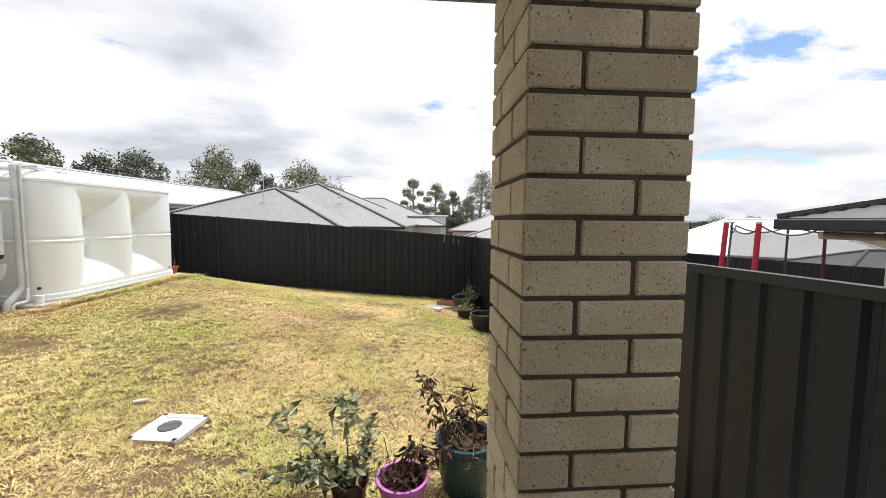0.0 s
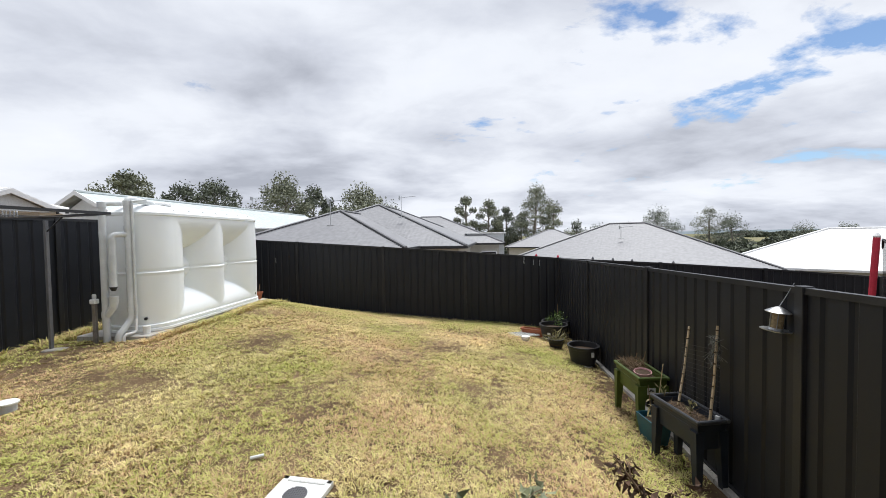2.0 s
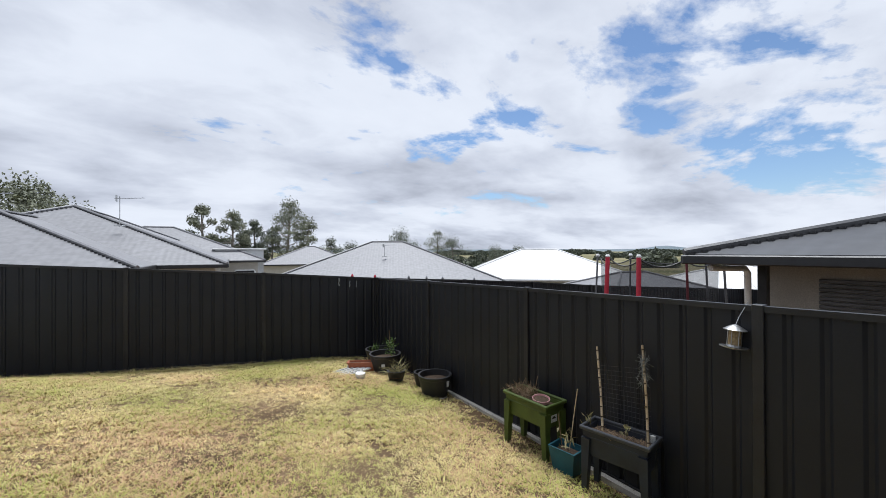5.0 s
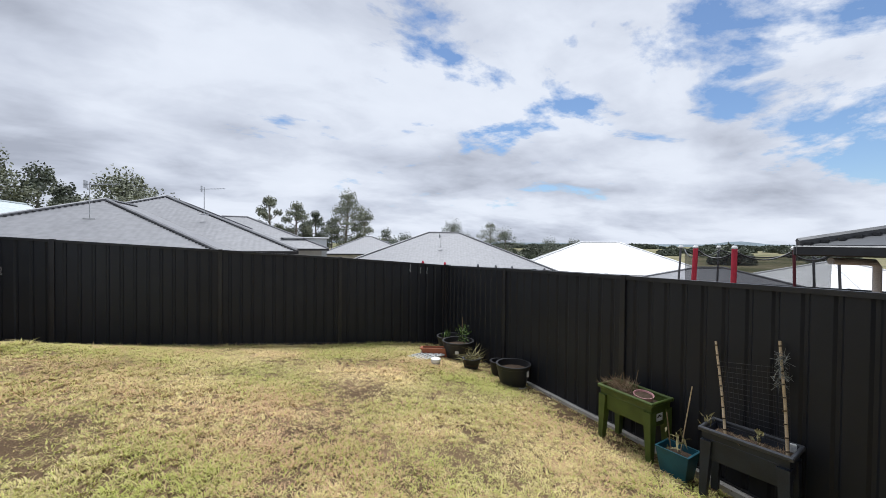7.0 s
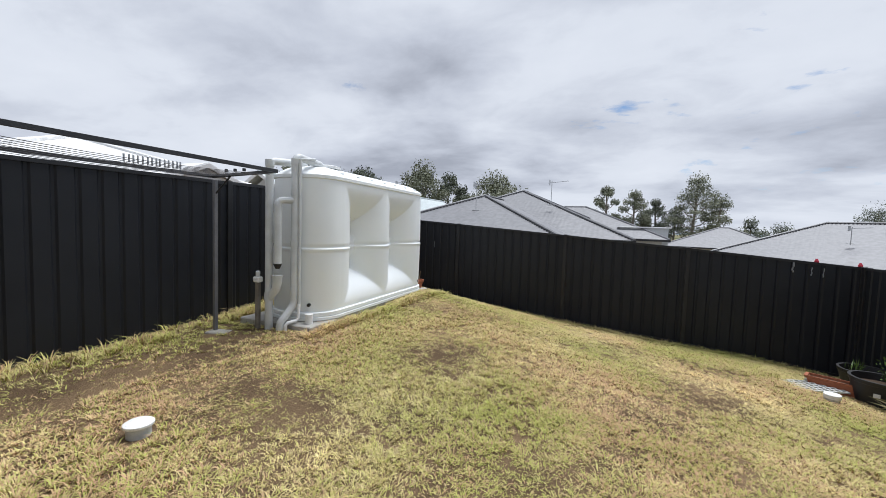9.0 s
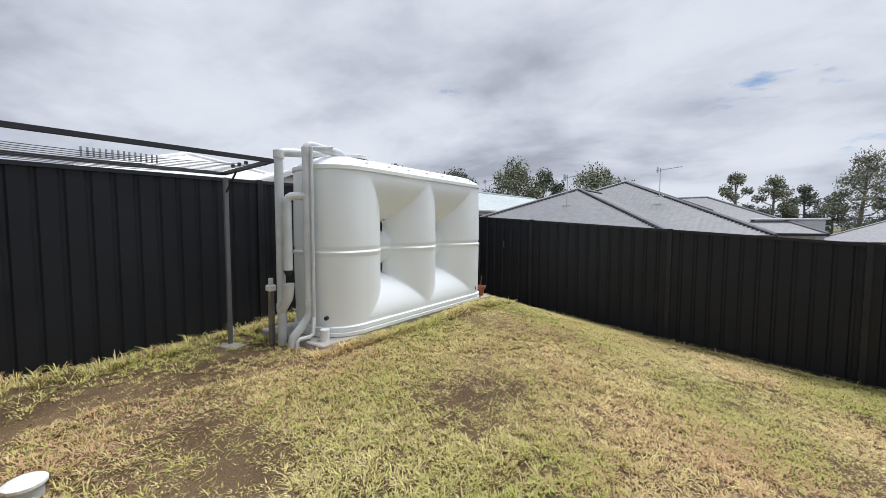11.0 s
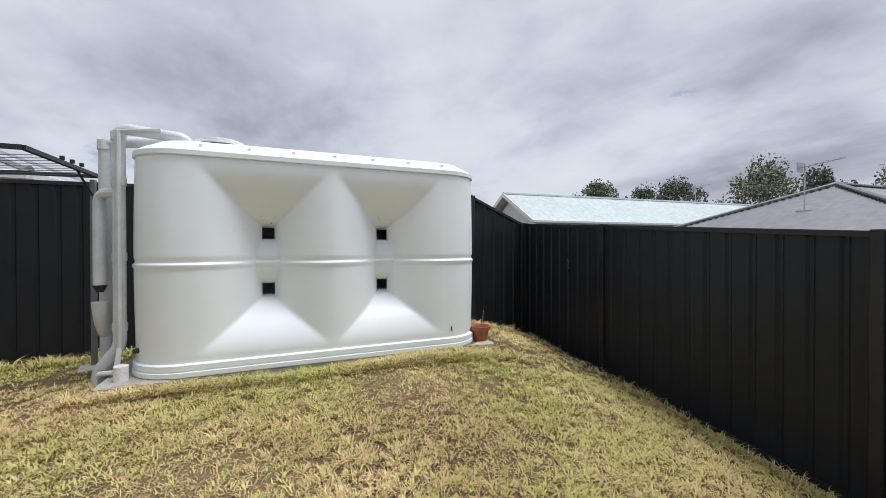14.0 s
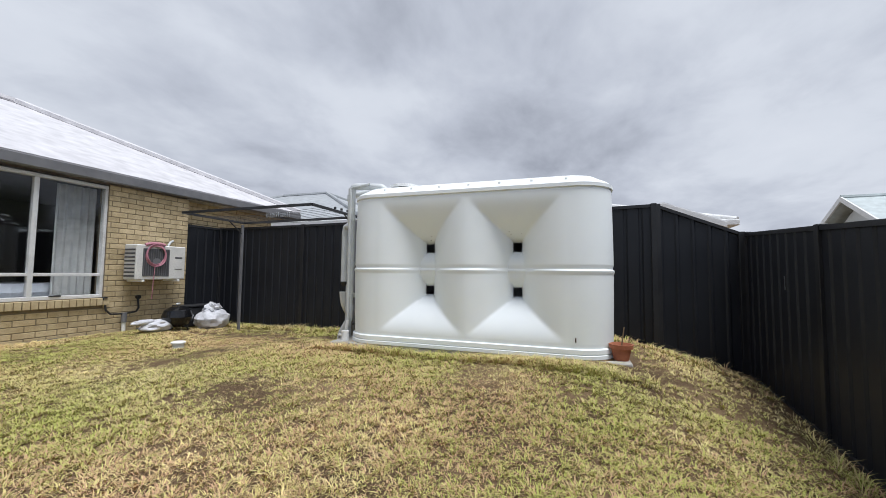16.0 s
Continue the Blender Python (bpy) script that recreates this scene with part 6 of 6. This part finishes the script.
GUM = "tall open-crowned gum tree beyond the roofs"
for k, (x, y, top, sp, mt_, bare, cl_) in enumerate((
        (-5.4, 96.9, 12.0, 2.6, gum_leaf, 0.35, 14), (-0.5, 97, 10.9, 2.7, gum_leaf, 0.25, 16), (4.6, 101.8, 9.5, 2.6, gum_leaf_dark, 0.15, 16), (10.1, 96.3, 13.0, 3.6, gum_leaf, 0.28, 20),
        (14.4, 95.7, 9.4, 3.0, gum_leaf, 0.2, 16), (1.5, 99, 6.5, 3.0, gum_leaf_dark, 0.1, 14), (7.5, 99, 6.8, 3.2, gum_leaf_dark, 0.1, 14),
        (-22.5, 68.7, 10.2, 5.2, gum_leaf, 0.3, 26), (-30.4, 71.1, 9.3, 2.6, gum_leaf_dark, 0.2, 14), (-34.5, 63.5, 11.7, 4.2, gum_leaf, 0.2, 26), (-31.5, 66, 10.2, 2.8, gum_leaf_dark, 0.15, 14),
        (48.2, 122.2, 8.6, 5.0, gum_leaf_dark, 0.3, 20), (65.0, 125.4, 9.1, 4.2, gum_leaf, 0.2, 16), (70.0, 122.0, 7.0, 4.4, gum_leaf_dark, 0.1, 18), (94.0, 130.5, 3.9, 5.0, gum_leaf_dark, 0.1, 16),
        (101.0, 125.5, 3.8, 4.5, gum_leaf_dark, 0.1, 14), (-57.4, 55.1, 12.2, 3.2, gum_leaf, 0.4, 14), (-47.6, 63.8, 11.3, 4.6, gum_leaf_dark, 0.2, 22), (-52.5, 61.5, 10.8, 3.6, gum_leaf_dark, 0.2, 16),
        (-61.1, 60.4, 11.9, 3.0, gum_leaf, 0.3, 14), (22.0, 104.0, 5.0, 3.6, gum_leaf_dark, 0.05, 14), (29.0, 108.0, 4.2, 3.8, gum_leaf_dark, 0.05, 14))):
    gum_tree(x, y, top * 1.13, sp, 100 + k, mt_, GUM if mt_ is gum_leaf else "dark bushy tree beyond the roofs", bare, cl_)

# far bush: belts of scrub and scattered trees on the plain
rng = np.random.default_rng(7)


def bush_belt(name, label, spots, mat):
    vs = []
    for x, y, w, h in spots:
        n = int(220 + 60 * w)
        z0 = gz(x, y)
        a, r = rng.uniform(0, 6.283, n), rng.random(n) ** 0.5
        t = rng.random(n)
        cx, cy = x + np.cos(a) * r * w, y + np.sin(a) * r * w * 0.6
        cz_ = z0 + t * h * (1 - 0.75 * r ** 2)
        s = rng.uniform(0.25, 0.7, n) * max(1.0, w / 5)
        d1, d2 = rng.normal(size=(n, 3)), rng.normal(size=(n, 3))
        d1 /= np.linalg.norm(d1, axis=1)[:, None]
        d2 /= np.linalg.norm(d2, axis=1)[:, None]
        c = np.stack([cx, cy, cz_], 1)
        vs.append(np.stack([c - d1 * s[:, None], c + d2 * s[:, None] * .7, c + d1 * s[:, None], c - d2 * s[:, None] * .7], 1).reshape(-1, 3))
    v = np.concatenate(vs)
    me_ = bpy.data.meshes.new(name)
    me_.from_pydata(v.tolist(), [], np.arange(len(v)).reshape(-1, 4).tolist())
    me_.materials.append(mat)
    return tagged(new(name, me_), label, "bush", kind="stuff")


spots = []
for k in range(70):
    b = radians(rng.uniform(6, 34))
    d = rng.uniform(120, 170)
    spots.append((d * math.sin(b), d * math.cos(b), rng.uniform(4, 8), rng.uniform(3.5, 8.5)))
bush_belt("bush_belt", "dark belt of bush behind the roofs", spots, gum_leaf_dark)
spots = []
for k in range(60):
    b = radians(rng.uniform(-66, 6))
    d = rng.uniform(85, 140)
    spots.append((d * math.sin(b), d * math.cos(b), rng.uniform(4, 9), rng.uniform(2.5, 5)))
bush_belt("bush_belt", "low scrub between the far houses", spots, gum_leaf_dark)
spots = []
for k in range(90):
    b = radians(rng.uniform(30, 85))
    d = rng.uniform(230, 1500)
    spots.append((d * math.sin(b), d * math.cos(b), rng.uniform(8, 40) * d / 700, rng.uniform(5, 11)))
bush_belt("tree_belt", "scattered tree belts on the plain", spots, gum_leaf_dark)

# white shed with a parked car far down the street
shed = thing("garage", pose(-0.2, 37.8, gz(0, 38)), "white garage with a dark door", "garage")
part("wall", Shape().box((0, 0, 2.0), (3.4, 3, 4.0), 0, 0), white_wall, shed)
part("garage_door", Shape().box((0.0, -1.52, 1.75), (2.0, 0.06, 2.8), 0, 0.01), grey_paint, shed)
part("roof_sheet", Shape().box((0, 0, 4.05), (3.8, 3.4, 0.1), 0, 0.02), ROOFS["white"][0], shed)
car = thing("parked_car", pose(0.1, 35.2, gz(0, 35) + 0.95), "white hatchback parked before the garage", "car")
part("body", Shape().box((0, 0, 0.62), (1.7, 3.8, 0.6), 0, 0.15), white_paint, car, smooth=True)
part("cabin", Shape().box((0, 0.25, 1.1), (1.45, 2.1, 0.5), 0, 0.2), white_paint, car, smooth=True)
part("windscreen", Shape().box((0, -0.83, 1.12), (1.25, 0.06, 0.34), 0, 0.02), window_dark, car)
for sx in (-0.78, 0.78):
    for sy in (-1.2, 1.2):
        part("wheel", Shape().tube([(sx - 0.1, sy, 0.3), (sx + 0.1, sy, 0.3)], 0.31, 16), black_plastic, car)
    part("headlight", Shape().box((sx * 0.75, -1.9, 0.68), (0.32, 0.05, 0.16), 0, 0.02), window_dark, car)
solid("driveway", Shape().box((0, 0, 0), (3.4, 7.0, 2.0), 0, 0), concrete, "raised concrete driveway before the garage", "driveway", pose(0.0, 36.0, gz(0, 35) - 0.05), kind="structure")

# ---- lawn blades ----


def grass(tufts, blades, hmin, hmax, seed_, name, label, x0=-6.4, x1=2.3, y0=1.2, y1=10.2, spread=0.031):
    """Tufts of bent blades; thin on worn ground."""
    g = np.random.default_rng(seed_)
    n = int(tufts * 2.2)
    x, y = g.uniform(x0, x1, n), g.uniform(y0, y1, n)
    lx = (x - 1.305) * 0.99756 + (y - 1.005) * 0.06976
    ly = -(x - 1.305) * 0.06976 + (y - 1.005) * 0.99756
    keep = (ly > 0.64) & ~((x > -5.93) & (x + 0.0734 * (y - 7.03) < -4.77) & (y > 5.28) & (y < 8.84)) & (x < 2.44 - 0.045 * np.maximum(y - 2, 0)) & ~((np.abs(x + 0.89) < 0.2) & (np.abs(y - 2.57) < 0.2))
    keep &= ~(np.hypot(x + 4.12, y - 3.25) < 0.13)
    x, y = x[keep], y[keep]
    q = np.array([noise.noise(Vector((a * 0.9, b * 0.9, 7.0))) + 0.7 * noise.noise(Vector((a * 3.3, b * 3.3, 2.0))) for a, b in zip(x.tolist(), y.tolist())])
    edge = np.minimum(np.minimum(np.abs(x + 6.4), np.abs(y - 10.2)), np.abs(x - 2.3 + 0.04 * np.maximum(y - 2, 0)))
    k = g.random(len(x)) < np.clip(1.05 + 0.9 * q, 0.45, 1.0) * np.clip(0.2 + edge * 1.5, 0.2, 1) * np.where(((x < -4.4) & (y > 8.75)) | ((x < -5.0) & (y < 5.2)), 0.3, 1.0)
    x, y, q = x[k][:tufts], y[k][:tufts], q[k][:tufts]
    size = np.repeat(g.uniform(0.45, 1.45, len(x)), blades)
    ta = np.repeat(g.uniform(0, 2 * np.pi, len(x)), blades)
    x, y, q = np.repeat(x, blades), np.repeat(y, blades), np.repeat(q, blades)
    m = len(x)
    a = ta + g.normal(0, 1.3, m)
    r = spread * np.sqrt(g.random(m)) * size
    x, y = x + np.cos(a) * r, y + np.sin(a) * r
    z = ground_z(x, y) - 0.006
    h = g.uniform(hmin, hmax, m) * np.clip(1.0 + 0.4 * q, 0.6, 1.4) * size
    lean = g.uniform(0.5, 1.9, m) * h
    w = g.uniform(0.0018, 0.0048, m)
    dx, dy = np.cos(a), np.sin(a)
    px, py = -dy * w, dx * w
    v = np.empty((m, 5, 3))
    v[:, 0] = np.stack([x - px, y - py, z], 1)
    v[:, 1] = np.stack([x + px, y + py, z], 1)
    mx_, my_, mz = x + dx * lean * 0.35, y + dy * lean * 0.35, z + h * 0.62
    v[:, 2] = np.stack([mx_ + px * .8, my_ + py * .8, mz], 1)
    v[:, 3] = np.stack([mx_ - px * .8, my_ - py * .8, mz], 1)
    v[:, 4] = np.stack([x + dx * lean, y + dy * lean, z + h * 0.8], 1)
    b = np.arange(m)[:, None] * 5
    loops = np.concatenate([b + [0, 1, 2, 3], b + [3, 2, 4]], 1).ravel()
    me_ = bpy.data.meshes.new(name)
    me_.vertices.add(m * 5)
    me_.vertices.foreach_set("co", v.ravel())
    me_.loops.add(len(loops))
    me_.loops.foreach_set("vertex_index", loops.astype(np.int32))
    me_.polygons.add(2 * m)
    me_.polygons.foreach_set("loop_start", (np.arange(m)[:, None] * 7 + [0, 4]).ravel().astype(np.int32))
    me_.update(calc_edges=True)
    me_.materials.append(blade_m)
    return tagged(new(name, me_), label, "grass", kind="stuff")


grass(58000, 12, 0.013, 0.036, 3, "grass", "short dry yellow-green lawn grass with bare patches")
grass(1500, 14, 0.05, 0.10, 5, "grass_tufts", "longer weedy grass along the side fence", x0=-6.4, x1=-5.95, y0=1.6, y1=10.0)
grass(700, 12, 0.035, 0.08, 6, "grass_tufts", "longer weedy grass along the tank pad", x0=-4.67, x1=-4.5, y0=5.2, y1=9.0)
grass(900, 10, 0.03, 0.07, 8, "grass_tufts", "longer weedy grass along the back fence", x0=-6.3, x1=2.0, y0=10.0, y1=10.17)

# ---- bricks last ----
for c in range(26):
    z = SL - 0.011 + c * 0.0878 + 0.043
    if c % 2 == 1:
        lay(pillar, (PU + 0.1219, PV - 0.295, z), (0.244, 0.11), brick_m, "p"), lay(pillar, (PU + 0.3127, PV - 0.235, z), (0.1166, 0.23), brick_m, "p")
        lay(pillar, (PU + 0.2491, PV - 0.055, z), (0.244, 0.11), brick_m, "p"), lay(pillar, (PU + 0.0583, PV - 0.115, z), (0.1166, 0.23), brick_m, "p")
    else:
        lay(pillar, (PU + 0.2491, PV - 0.295, z), (0.244, 0.11), brick_m, "p"), lay(pillar, (PU + 0.3127, PV - 0.115, z), (0.1166, 0.23), brick_m, "p")
        lay(pillar, (PU + 0.1219, PV - 0.055, z), (0.244, 0.11), brick_m, "p"), lay(pillar, (PU + 0.0583, PV - 0.235, z), (0.1166, 0.23), brick_m, "p")
bear(step_wall, brick_light, "w", -9.28, -6.88, 0.41, 2.063, 6)
bear(wall, brick_light, "w", U0, U1, V, 0.085, 29, ((WU0, WU1, WZ0 - 0.115, WZ1 + 0.1),))
side = Shape()
for c in range(29):
    z = 0.085 + c * 0.086 + 0.043
    v0 = -0.9 - (0.12 if c % 2 else 0)
    while v0 < V - 0.02:
        a, b = v0, min(v0 + 0.23, V - 0.115)
        if b - a > 0.03:
            side.box((U1 - 0.05, (a + b) / 2, z), (0.11, b - a, 0.076), 0, 0.003)
        v0 += 0.24
part("side_bricks", side, brick_light, house)
